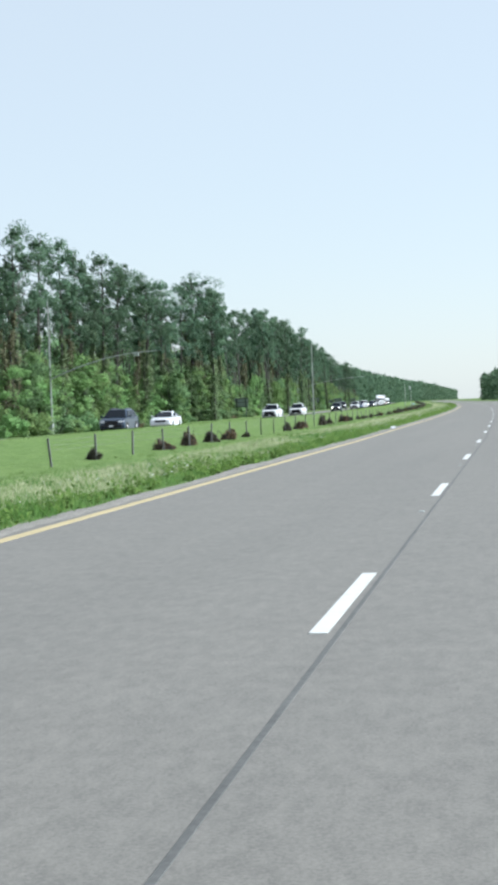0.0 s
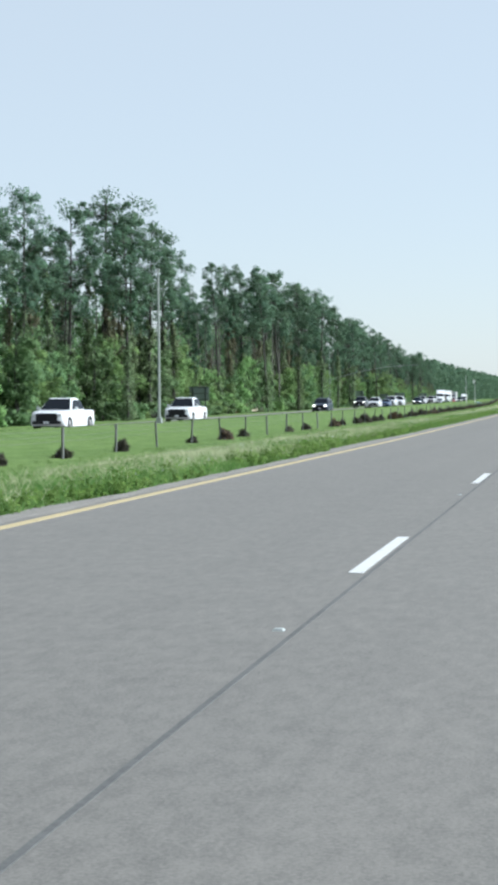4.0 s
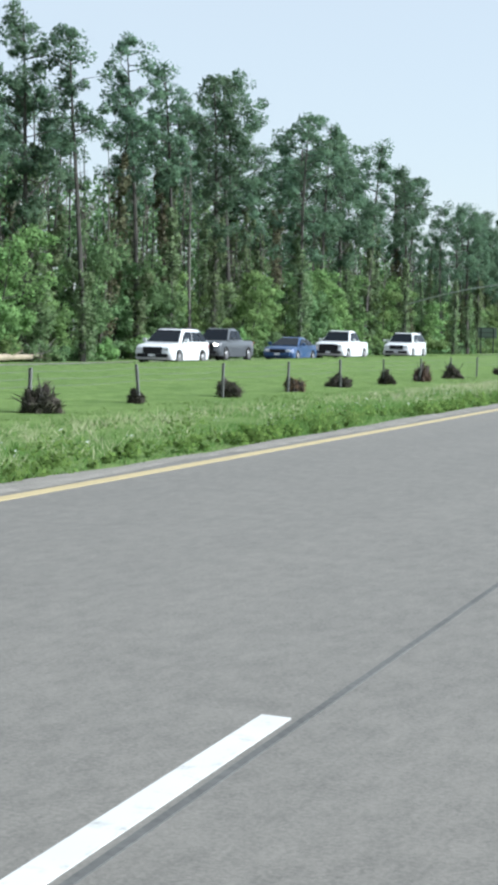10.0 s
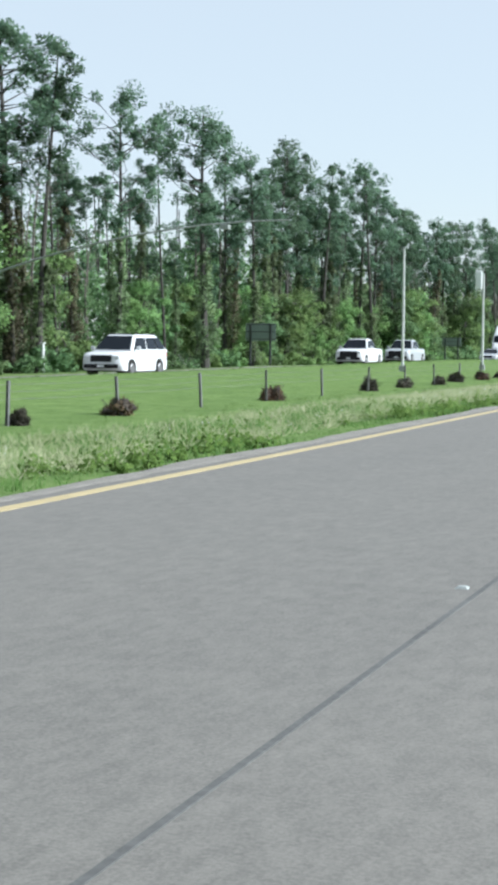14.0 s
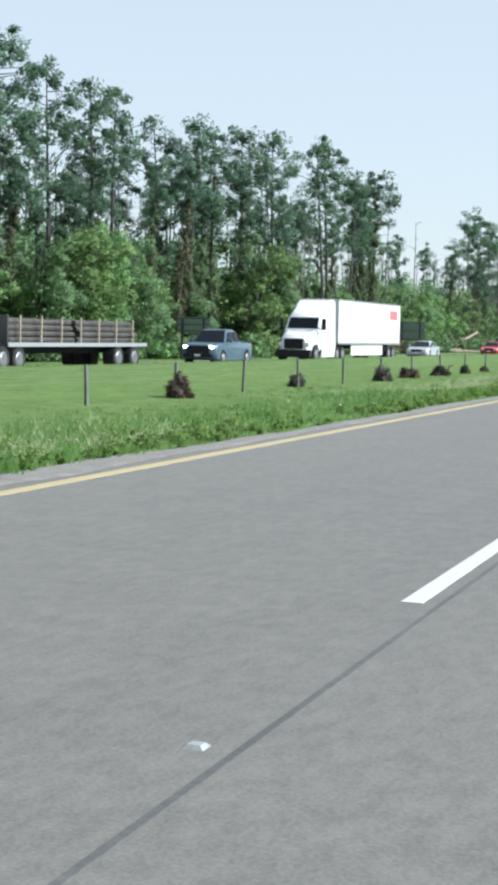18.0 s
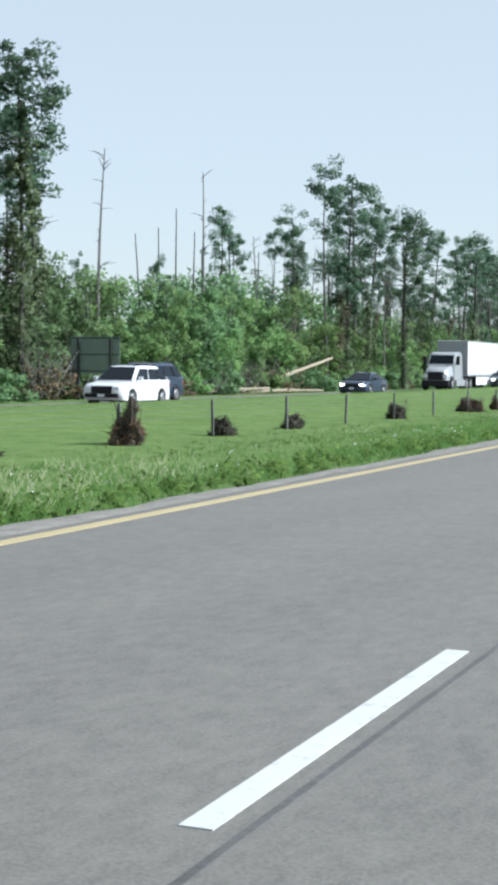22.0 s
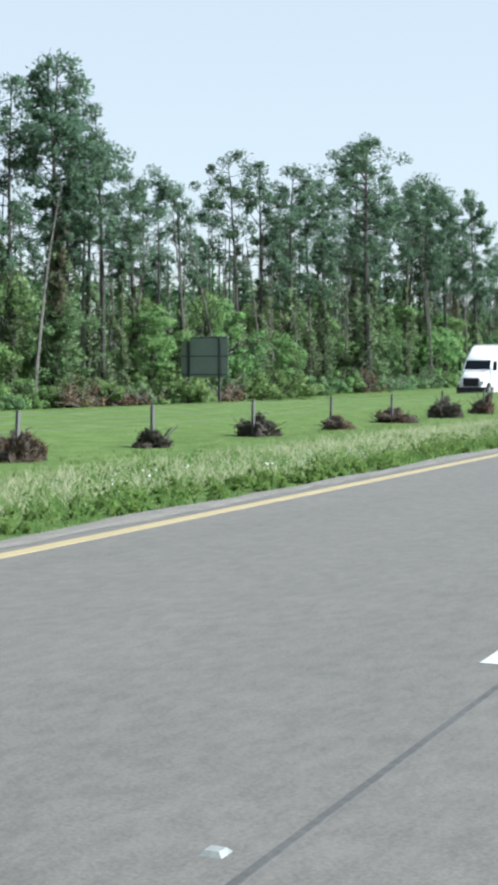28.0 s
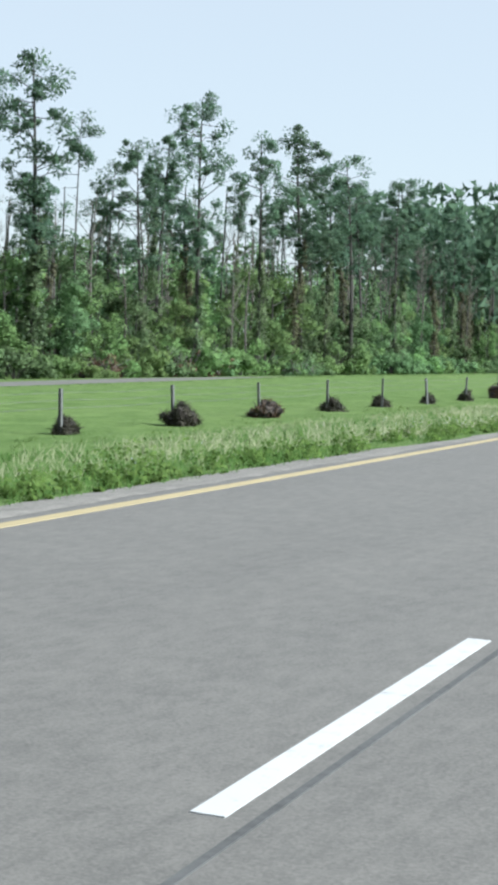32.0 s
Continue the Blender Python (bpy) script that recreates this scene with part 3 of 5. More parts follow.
def pine(seed, h=25.0, crown_from=0.55, spread=3.0, clumps=34, per=46, lean=(0, 0), bare=8, radius=0.25, vine=0.0, mat="pine", vine_mat="vine", name="pine_tree", label="tall slender pine with a high ragged crown at the wood's edge"):
    rng = np.random.default_rng(seed)
    tree = thing(name, label, "tree", "vine-draped pines" if name != "pine_tree" else "pines of the wood edge")
    pts = bent(rng, h * 0.985, lean, 0.35)
    wood = Pile()
    wood.add(*tube(pts, [radius * (1.25 if n == 0 else 1) * (1 - 0.86 * (n / 8) ** 1.15) for n in range(9)], 7))
    centers, radii = [], []
    for n in range(clumps):
        t = crown_from + (0.99 - crown_from) * (n + rng.random()) / clumps
        p = along(pts, t)
        u = (t - crown_from) / (1 - crown_from)
        reach = spread * (0.35 + 0.9 * math.sin(math.pi * min(1, 0.18 + 0.80 * u)) ** 0.8) * rng.uniform(0.35, 1.1)
        if u > 0.93:
            reach *= 0.45
        a = rng.uniform(0, 6.283)
        tip = p + Vector((math.cos(a) * reach, math.sin(a) * reach, reach * rng.uniform(-0.15, 0.85)))
        mid = p.lerp(tip, 0.55) + Vector(rng.normal(0, 0.09, 3)) * reach
        wood.add(*tube([p, mid, tip], [0.055 * radius / 0.25, 0.034, 0.014], 4))
        centers.append(tuple(tip))
        radii.append(rng.uniform(0.6, 1.25) * (0.85 + 0.12 * spread / 3))
        if rng.random() < 0.5:
            side = mid + Vector(rng.normal(0, 0.5, 3)) + Vector((0, 0, 0.4))
            wood.add(*tube([mid, side], [0.035, 0.014], 4))
            centers.append(tuple(side))
            radii.append(rng.uniform(0.4, 0.7))
    for n in range(bare):
        t = rng.uniform(0.22, crown_from)
        p = along(pts, t)
        a, reach = rng.uniform(0, 6.283), rng.uniform(0.5, 2.0)
        wood.add(*tube([p, p + Vector((math.cos(a) * reach, math.sin(a) * reach, rng.uniform(-0.1, 0.5)))], [0.04, 0.012], 4))
    put("trunk", wood.mesh("pine_trunk", M["bark"]), tree)
    v, f, nrm = needle_cloud(rng, centers, per, radii, 0.20, 0.82, 0.40)
    put("crown", mesh_of("pine_crown", v, f, M[mat], normals=nrm), tree)
    if vine:
        steps = int(44 * vine)
        climb = [tuple(along(pts, t) + Vector((rng.normal(0, 0.35), rng.normal(0, 0.35), 0))) for t in np.linspace(0.03, vine, steps)]
        girth = np.interp(np.linspace(0, 1, steps), [0, 0.15, 0.6, 1], [1.25, 1.0, 0.8, 0.35]) * rng.uniform(0.5, 1.15, steps)
        v, f, nrm = needle_cloud(rng, climb, 110, girth, 0.18, 1.5, 0.5)
        put("vine_cover", mesh_of("vine_cover", v, f, M[vine_mat], normals=nrm), tree, "leafy vine climbing the trunk" if vine_mat == "vine" else "half-dry brownish vine hanging on the trunk")
    return tree


def broadleaf(seed, h=10.0, spread=2.6, clumps=42, per=40, mat="leaf", trunks=2, low=0.05, size=0.25, label="leafy green young tree in the undergrowth of the wood edge"):
    rng = np.random.default_rng(seed)
    tree = thing("broadleaf_tree", label, "tree", "undergrowth trees")
    wood, centers, radii = Pile(), [], []
    for k in range(trunks):
        lean = rng.normal(0, 0.09, 2)
        pts = bent(rng, h * rng.uniform(0.75, 0.98), lean, 0.4, 6)
        wood.add(*tube(pts, [0.10 * (1 - 0.8 * n / 5) for n in range(6)], 5))
        for n in range(clumps // trunks):
            t = low + (0.98 - low) * rng.random() ** 0.85
            p = along(pts, t)
            reach = spread * (0.35 + 0.75 * math.sin(math.pi * (0.12 + 0.78 * t))) * rng.uniform(0.15, 1.0)
            a = rng.uniform(0, 6.283)
            tip = p + Vector((math.cos(a) * reach, math.sin(a) * reach, reach * rng.uniform(0.0, 0.5)))
            if n % 3 == 0:
                wood.add(*tube([p, tip], [0.04, 0.012], 4))
            centers.append(tuple(tip))
            radii.append(rng.uniform(0.5, 1.05) * (0.6 + 0.04 * h))
    put("trunk", wood.mesh("young_trunk", M["bark"]), tree)
    v, f, nrm = needle_cloud(rng, centers, per, radii, size, 0.85, 0.55)
    put("crown", mesh_of("leafy_crown", v, f, M[mat], normals=nrm), tree)
    return tree


def shrub(seed, h=2.6, w=2.2, mat="brush", label="dense low green shrub at the foot of the wood"):
    rng = np.random.default_rng(seed)
    bush = thing("shrub", label, "shrub", "shrubs at the wood edge")
    wood, centers, radii = Pile(), [], []
    for k in range(7):
        a, r = rng.uniform(0, 6.283), w * rng.uniform(0.2, 0.8)
        tip = Vector((math.cos(a) * r, math.sin(a) * r, h * rng.uniform(0.5, 0.95)))
        wood.add(*tube([(0, 0, -0.2), tip * 0.5 + Vector((0, 0, 0.2)), tip], [0.04, 0.03, 0.01], 4))
    for k in range(22):
        a, r = rng.uniform(0, 6.283), w * math.sqrt(rng.random())
        centers.append((math.cos(a) * r, math.sin(a) * r, h * (1 - 0.6 * (r / w) ** 2) * rng.uniform(0.15, 0.95)))
        radii.append(rng.uniform(0.4, 0.75))
    put("stem_tangle", wood.mesh("shrub_stems", M["bark"]), bush)
    v, f, nrm = needle_cloud(rng, centers, 100, radii, 0.15, 0.85, 0.55)
    put("foliage_mass", mesh_of("shrub_leaves", v, f, M[mat], normals=nrm), bush)
    return bush


def snag(seed, h=20.0, lean=(0.05, 0.0), label="dead bare pine trunk with broken twigs"):
    rng = np.random.default_rng(seed)
    tree = thing("dead_tree", label, "tree", "dead trees")
    pts = bent(rng, h, lean, 0.3)
    wood = Pile()
    wood.add(*tube(pts, [0.2 * (1 - 0.82 * n / 8) for n in range(9)], 6))
    for n in range(16):
        p = along(pts, rng.uniform(0.45, 0.99))
        a, reach = rng.uniform(0, 6.283), rng.uniform(0.5, 1.7)
        q = p + Vector((math.cos(a) * reach, math.sin(a) * reach, reach * rng.uniform(0.1, 0.7)))
        wood.add(*tube([p, p.lerp(q, 0.5) + Vector((0, 0, 0.1)), q], [0.045, 0.03, 0.01], 4))
    put("trunk", wood.mesh("dead_trunk", M["grey_wood"]), tree)
    return tree


PINES = [pine(100 + k, 25.0, cf, sp, int(cl * 0.8), 92, (lx, ly), br, vine=0.5 if k % 2 == 0 else 0.32) for k, (cf, sp, cl, lx, ly, br) in enumerate([
    (0.50, 2.7, 42, 0.00, 0.02, 9), (0.42, 3.2, 50, 0.02, -0.02, 7), (0.58, 2.3, 32, -0.01, 0.03, 12), (0.36, 3.0, 54, 0.01, 0.00, 8),
    (0.48, 3.6, 50, 0.00, -0.03, 10), (0.64, 2.1, 26, 0.02, 0.04, 14), (0.40, 2.6, 46, -0.02, -0.01, 8), (0.52, 3.0, 40, 0.01, 0.05, 10)])]
VINED = [pine(160 + k, 25.0, 0.70, sp, cl, 110, (0.01, ly), 12, 0.2, vine=vn, vine_mat=vm, name="vine_draped_pine", label="vine-draped pine with a sparse ragged crown") for k, (sp, cl, ly, vn, vm) in enumerate([(1.9, 18, 0.02, 0.80, "vine"), (1.6, 14, -0.03, 0.72, "dry_vine"), (2.2, 20, 0.0, 0.86, "vine"), (1.4, 12, 0.05, 0.66, "vine"), (1.7, 13, -0.06, 0.82, "dry_vine")])]
THIN = [pine(130 + k, 25.0, 0.80, 1.5, 11, 90, (0.0, ly), 12, 0.16, label="thin storm-stripped pine with a small tuft of a crown") for k, ly in enumerate((0.03, -0.04, 0.0))]
BIG = [pine(140 + k, 25.0, 0.52, 3.9, 48, 95, (0.0, ly), 10, 0.36, vine=0.45, label="large spreading pine with heavy limbs standing above the wood") for k, ly in enumerate((-0.02, 0.02))]
LEAFY = [broadleaf(200 + k, 10.0, sp, cl, 120, mt, tr, size=0.15) for k, (sp, cl, mt, tr) in enumerate([(2.6, 44, "leaf", 2), (3.0, 48, "brush", 3), (2.2, 38, "leaf", 1), (2.8, 46, "brush", 2), (3.2, 50, "leaf", 3)])]
SHRUBS = [shrub(300 + k, h, w, mt) for k, (h, w, mt) in enumerate([(2.4, 2.2, "brush"), (3.2, 2.4, "leaf"), (1.8, 2.6, "brush"), (2.8, 2.0, "leaf")])]
SNAGS = [snag(320 + k, 20.0, ln) for k, ln in enumerate([(0.0, -0.09), (0.02, 0.03), (0.0, 0.10), (0.03, -0.30), (-0.02, -0.40), (0.02, 0.24)])]
USED = set()


def plant(kinds, k, x, y, tall, base, turn, wide=1.0, lean=0.0):
    """Stands one of the kinds at x, y with that height; the first use moves the built one itself."""
    src = kinds[k % len(kinds)]
    s = tall / base
    m = pose(x, y, ground_z(x) - 0.05, 0, lean, turn) @ Matrix.Diagonal((s * wide, s * wide, s, 1))
    if src.name not in USED:
        USED.add(src.name)
        src.matrix_basis = m
        return src
    first = src.matrix_basis.copy()
    src.matrix_basis = Matrix.Identity(4)
    made = copy_thing(src, m)
    src.matrix_basis = first
    return made


# Skyline pines along the wood edge: place along the road, height
SKY_A = [(170, 23.5), (180, 24), (190, 24), (200, 24.5), (209, 23.6), (220, 24), (232, 23.6), (255, 24.4), (267, 23.8), (295, 26.8), (326, 23.3), (331, 25.7), (355, 16.6), (379, 25), (385, 25.4), (406, 26.8), (414, 26.2), (430, 27.5), (434, 28.2), (453, 26.3), (462, 27.2), (469, 26.6), (478, 27.9), (487, 28.2)]
SKY_B = [(502, 25.6), (506, 25), (511, 23.6), (532, 23.2), (551, 23.8), (569, 24.9), (573, 24.9), (578, 24.5), (586, 24.4), (589, 23.1), (607, 27), (616, 23.9), (622, 22.8), (630, 22.6), (635, 22.8), (655, 23.2), (659, 22.3), (669, 23.5), (700, 26.3), (709, 23.2), (714, 22.7)]
SKY_C = [(781, 18.4), (791, 24.7), (798, 24.1), (804, 23.2), (809, 21.9), (827, 21.8), (856, 20.5), (871, 22.2), (879, 19.8), (891, 24.0), (898, 21.3), (907, 18), (913, 17.5), (919, 17.2), (923, 21), (928, 20.8), (938, 21.7), (945, 21.1), (971, 23.6), (982, 25.2), (1005, 22.1), (1010, 18.1), (1021, 17.7), (1025, 18.9), (1047, 21.9), (1058, 24), (1068, 22.1), (1078, 20.7), (1088, 22.2), (1114, 21.5), (1134, 23)]
# Single pines standing forward of or behind that line: x, place along the road, top
FORWARD = [(-57, 248.5, 22.5), (-61.9, 250.4, 24.8), (-56.9, 279.3, 23.8), (-51.6, 285.5, 22), (-52.2, 288.2, 23.5), (-56.6, 314.6, 25.3), (-57.3, 364.2, 24.2), (-52.9, 386.3, 23.8), (-49.9, 405.7, 23.4), (-47.5, 422.7, 22.3), (-50.2, 476, 23.5), (-49.4, 503.5, 20.6), (-52.7, 531, 23), (-55.1, 551.6, 21.8), (-49.3, 580, 22.6), (-62.5, 655.6, 23.4), (-56.5, 676, 24), (-52.1, 681.3, 23.2), (-59.1, 721.9, 23.4), (-51.3, 801.2, 20.1), (-50.3, 830.3, 19.8), (-60.9, 847.9, 22.2), (-57.8, 891.4, 23.8), (-55.5, 952.6, 26.2), (-56.6, 985.5, 24), (-52.9, 986.9, 23.8), (-57.1, 1030.7, 23.3), (-55.6, 1067.3, 22.3), (-60.5, 1101.4, 23.8)]
SKY = SKY_A + SKY_B + SKY_C
rt = np.random.default_rng(77)
BIG_AT, THIN_AT = (295, 425, 502, 693, 719, 954, 982), (355, 511, 532, 557, 709, 781, 791, 856, 871, 879, 907, 919, 1010)
for y, tall in SKY:
    kinds = BIG if min(abs(y - b) for b in BIG_AT) < 2 else THIN if min(abs(y - b) for b in THIN_AT) < 2 else PINES
    plant(kinds, int(rt.integers(0, 97)), -58.0 + rt.uniform(-0.8, 0.8), y, tall + 1.5, 25.0, rt.uniform(0, 360), rt.uniform(0.9, 1.15))
for x, y, top in FORWARD:
    plant(BIG if rt.random() < 0.2 or y == 952.6 else PINES, int(rt.integers(0, 97)), x, y, top + 1.3, 25.0, rt.uniform(0, 360), rt.uniform(0.9, 1.15))

# Fuller stand of pines at the end of the way
rx = np.random.default_rng(5)
for y, tall in [(884.4, 19.8), (887.4, 22.0), (895.6, 21.8), (900.2, 19.6), (904.0, 17.4), (942.2, 19.6), (960.9, 24.8), (965.5, 23.8), (975.5, 22.6), (990.5, 22.6), (998.8, 24.0)]:
    plant(PINES, int(rx.integers(0, 97)), -rx.uniform(58.2, 60.5), y, tall + 1.5, 25.0, rx.uniform(0, 360), rx.uniform(0.95, 1.2), rx.normal(0, 1.5))

# Full leafy trees standing out of the wood edge: place along the road, height
for k, (y, tall) in enumerate([(255.2, 11.0), (258.4, 9.4), (429.9, 7.2), (441.9, 8.8), (446.0, 9.6), (449.4, 10.6), (453.5, 9.8), (457.2, 10.6), (462.6, 8.8), (467.4, 9.2), (617.6, 10.8), (622.4, 11.8), (627.0, 11.4), (664.2, 13.2), (668.2, 13.6), (671.4, 12.6)]):
    plant(LEAFY, k * 3 + 1, -rx.uniform(54.2, 56.0), y, tall, 10.0, rx.uniform(0, 360), rx.uniform(1.0, 1.25))

# Thin and bare trees left standing over the second clearing
for kinds, k, y, tall, base, lean in [(PINES, 5, 854.6, 23.2, 25.0, 2), (THIN, 1, 859.2, 15.8, 25.0, -6), (SNAGS, 1, 865.0, 21.8, 20.0, 3), (THIN, 2, 867.6, 20.2, 25.0, 2), (SNAGS, 0, 873.4, 19.6, 20.0, -2), (THIN, 0, 877.4, 21.4, 25.0, 1)]:
    plant(kinds, k, -rx.uniform(57.2, 58.6), y, tall, base, rx.uniform(0, 360), 1.1, lean)

# The last tall pines before the clearing
plant(VINED, 2, -57.4, 722.6, 25.4, 25.0, 40, 1.2, -1.5)
plant(VINED, 0, -58.4, 727.0, 22.4, 25.0, 150, 1.25, 5.0)

sky_y = np.array([y for y, _ in SKY] + [1160], float)
sky_h = np.array([h for _, h in SKY] + [23], float)


def skyline(y):
    """The height of the wood's outline there: low where the storm cleared it."""
    if 727 < y < 783:
        return 12.5
    if 336 < y < 358:
        return 15.0
    if 533 < y < 538 or 544 < y < 549:
        return 15.0
    if 829 < y < 838:
        return 14.0
    if 852 < y < 886:
        return 15.5
    return float(np.interp(y, sky_y, sky_h))


def thick_at(y):
    """Where the storm left the wood dense."""
    return y < 325 or 372 < y < 482 or 585 < y < 655 or 960 < y < 1010


# Filler pines behind and between, kept under the skyline
y = 158.0
while y < 1140:
    y += rt.uniform(3.6, 8.2) * (1.6 if y > 715 else 1.0)
    x = -rt.uniform(59.5, 78)
    tall = skyline(y) * rt.uniform(0.70, 0.93)
    if 727 < y < 783:
        tall = rt.uniform(9, 13)
    pick = rt.random()
    plant(THIN if pick < (0.12 if thick_at(y) else 0.4) else VINED if pick < (0.4 if thick_at(y) else 0.68) else PINES, int(rt.integers(0, 97)), x, y, tall * (1 + 0.008 * (-x - 58)), 25.0, rt.uniform(0, 360), rt.uniform(0.85, 1.1), rt.normal(0, 1.5))

# Vine-draped trunks at the very edge
y = 160.0
while y < 1135:
    y += rt.uniform(4.0, 9.5) * (1.35 if y > 715 else 1.0)
    if 727 < y < 783:
        continue
    plant(VINED, int(rt.integers(0, 97)), -rt.uniform(56.8, 60.5), y, skyline(y) * rt.uniform(0.62, 0.88), 25.0, rt.uniform(0, 360), rt.uniform(0.85, 1.2), rt.normal(0, 2.0))

# Undergrowth: young leafy trees and shrubs along the edge
y = 156.0
while y < 1140:
    y += rt.uniform(2.4, 5.4)
    tall = float(np.clip(9.2 + 3.6 * noise.noise((0.7, y * 0.045, 8.0)) + rt.normal(0, 1.4), 4.5, 13.5))
    if 727 < y < 783:
        tall = float(np.clip(rt.normal(11.0, 1.5), 8.0, 14.0))
    plant(LEAFY, int(rt.integers(0, 97)), -rt.uniform(56.5, 62.5), y, tall, 10.0, rt.uniform(0, 360), rt.uniform(0.85, 1.3))
y = 156.0
while y < 1140:
    y += rt.uniform(3.0, 6.6)
    plant(SHRUBS, int(rt.integers(0, 97)), -rt.uniform(54.2, 56.8), y, rt.uniform(1.6, 3.6), 2.6, rt.uniform(0, 360), rt.uniform(0.9, 1.3))
for (x, y, tall, k, turn) in [(-62, 766.5, 22, 0, 0), (-60, 739.5, 21, 1, 40), (-60, 775.6, 16.5, 1, 200), (-59, 358, 17, 1, 90), (-60, 885, 23, 2, 0), (-59.5, 898, 20, 0, 30), (-57, 917.6, 17, 4, 0), (-57.5, 928, 15, 3, 0), (-57, 911, 18, 3, 8), (-56.5, 979, 19, 3, 0), (-57.5, 982, 21, 3, -5), (-57, 997, 22, 3, 0), (-56.5, 886, 16, 5, 0), (-57, 863, 20, 3, 0), (-57, 812, 17, 0, 0), (-56.5, 423, 19, 2, 0), (-57, 418, 20, 0, 0), (-57.5, 483, 18, 5, 0)]:
    plant(SNAGS, k, x, y, tall, 20.0, turn)


# The depth of the wood behind the edge, and the woods running to the horizon
def woods(name, rng, n, xr, yr, top, size, mat, label, per=9, spread=1.7):
    y = rng.uniform(*yr, n)
    x = rng.uniform(*xr, n)
    hh = np.array([top(v) for v in y])
    z = -1.0 + hh * rng.random(n) ** 0.85
    v, f, nrm = needle_cloud(rng, np.stack([x, y, z], 1), per, spread, size, 0.8, 0.5)
    return tagged(put(name, mesh_of(name, v, f, M[mat], normals=nrm)), label, "woods", kind="stuff")


rw = np.random.default_rng(9)
woods("wood_depth", rw, 15000, (-90, -63), (150, 1160), lambda y: float(np.interp(y, [520, 620], [0.62, 0.54])) * skyline(y), 0.36, "brush", "shaded green depth of the wood behind its edge", 24, 1.5)
woods("far_woods", rw, 11000, (-90, -57), (1128, 2400), lambda y: 28.0 + 2.5 * noise.noise((0, y * 0.06, 0)), 1.0, "pine", "dark green wood running on towards the horizon", 16)
woods("distant_woods", rw, 6000, (-100, -57), (2300, 5200), lambda y: 29.0 + 2.5 * noise.noise((3, y * 0.03, 0)), 2.4, "pine", "dark green wood on the horizon", 14, 4.0)
woods("far_woods_right", rw, 4500, (38, 58), (520, 3300), lambda y: 21.0 + 2.5 * noise.noise((5, y * 0.06, 0)), 1.5, "pine", "dark green wood on the outer side of the road", 10)
trunks = Pile()
for k in range(420):
    x, y = -rw.uniform(63, 86), rw.uniform(155, 1150)
    tl = rw.uniform(0.5, 0.85) * skyline(y)
    trunks.add(*tube([(x, y, -1.6), (x + rw.normal(0, 0.4), y + rw.normal(0, 0.6), tl)], [0.16, 0.06], 4))
tagged(put("wood_trunks", trunks.mesh("wood_trunks", M["bark"])), "many thin dark trunks standing deep in the wood", "woods", kind="stuff")


# Slim bare trees with grey twiggy limbs, standing among the pines
slim = Pile()
rs = np.random.default_rng(77)
y = 158.0
while y < 1140:
    y += rs.uniform(1.0, 2.8) if y > 790 or 280 < y < 470 else rs.uniform(2.6, 6.0)
    if 727 < y < 790 or 336 < y < 358:
        continue
    x = -rs.uniform(57.5, 66)
    h = skyline(y) * (rs.uniform(0.62, 0.90) if y > 790 else rs.uniform(0.52, 0.84))
    p = Vector((x, y, -1.6))
    lean = Vector((rs.normal(0, 0.03), rs.normal(0, 0.05), 1.0))
    bow = Vector((rs.normal(0, 0.35), rs.normal(0, 0.55), 0.0))
    pts = [p + lean * (h * u) + bow * math.sin(3.0 * u) for u in (0, 0.2, 0.4, 0.6, 0.8, 1.0)]
    r = rs.uniform(0.09, 0.16)
    slim.add(*tube(pts, [r, r * 0.9, r * 0.8, r * 0.62, r * 0.42, 0.02], 5))
    for b in range(int(rs.integers(9, 16))):
        u = rs.uniform(0.36, 0.98)
        a = rs.uniform(0, 6.283)
        reach = rs.uniform(0.8, 2.6) * (1.15 - 0.6 * u)
        q0 = p + lean * (h * u) + bow * math.sin(3.0 * u)
        way = Vector((math.cos(a), math.sin(a), rs.uniform(0.35, 1.1)))
        q1 = q0 + way * (reach * 0.55)
        q2 = q1 + way * (reach * 0.5) + Vector(rs.normal(0, 0.25, 3))
        slim.add(*tube([q0, q1, q2], [0.045, 0.03, 0.012], 3))
        for w in range(3):
            q3 = q1.lerp(q2, rs.random()) + Vector((rs.normal(0, 0.45), rs.normal(0, 0.45), abs(rs.normal(0.4, 0.3))))
            slim.add(*tube([q1.lerp(q2, 0.3 * w), q3], [0.02, 0.008], 3))
tagged(put("slim_bare_trees", slim.mesh("slim_bare_trees", M["grey_bark"])), "slim storm-stripped trees with bare grey-brown twigs", "trees", kind="stuff")


# ---- cable barrier in the median ----
POST_AT = [(0, 46.1), (5, 70.3), (11, 98.2), (16, 122.2), (20, 141.5), (23, 156.0), (33, 201.6), (38, 226.2), (44, 257.2), (50, 286.9), (54, 307.0), (60, 336.1), (66, 365.5), (72, 396.6), (77, 421.3), (80, 435.9), (83, 451.6), (101, 540.0), (107, 568.8), (112, 593.5), (118, 622.6), (124, 653.1), (130, 682.2), (135, 706.7), (152, 789.7), (158, 817.7), (164, 847.3), (170, 875.7), (176, 904.3), (182, 933.8), (190, 971.0), (200, 1019.5)]
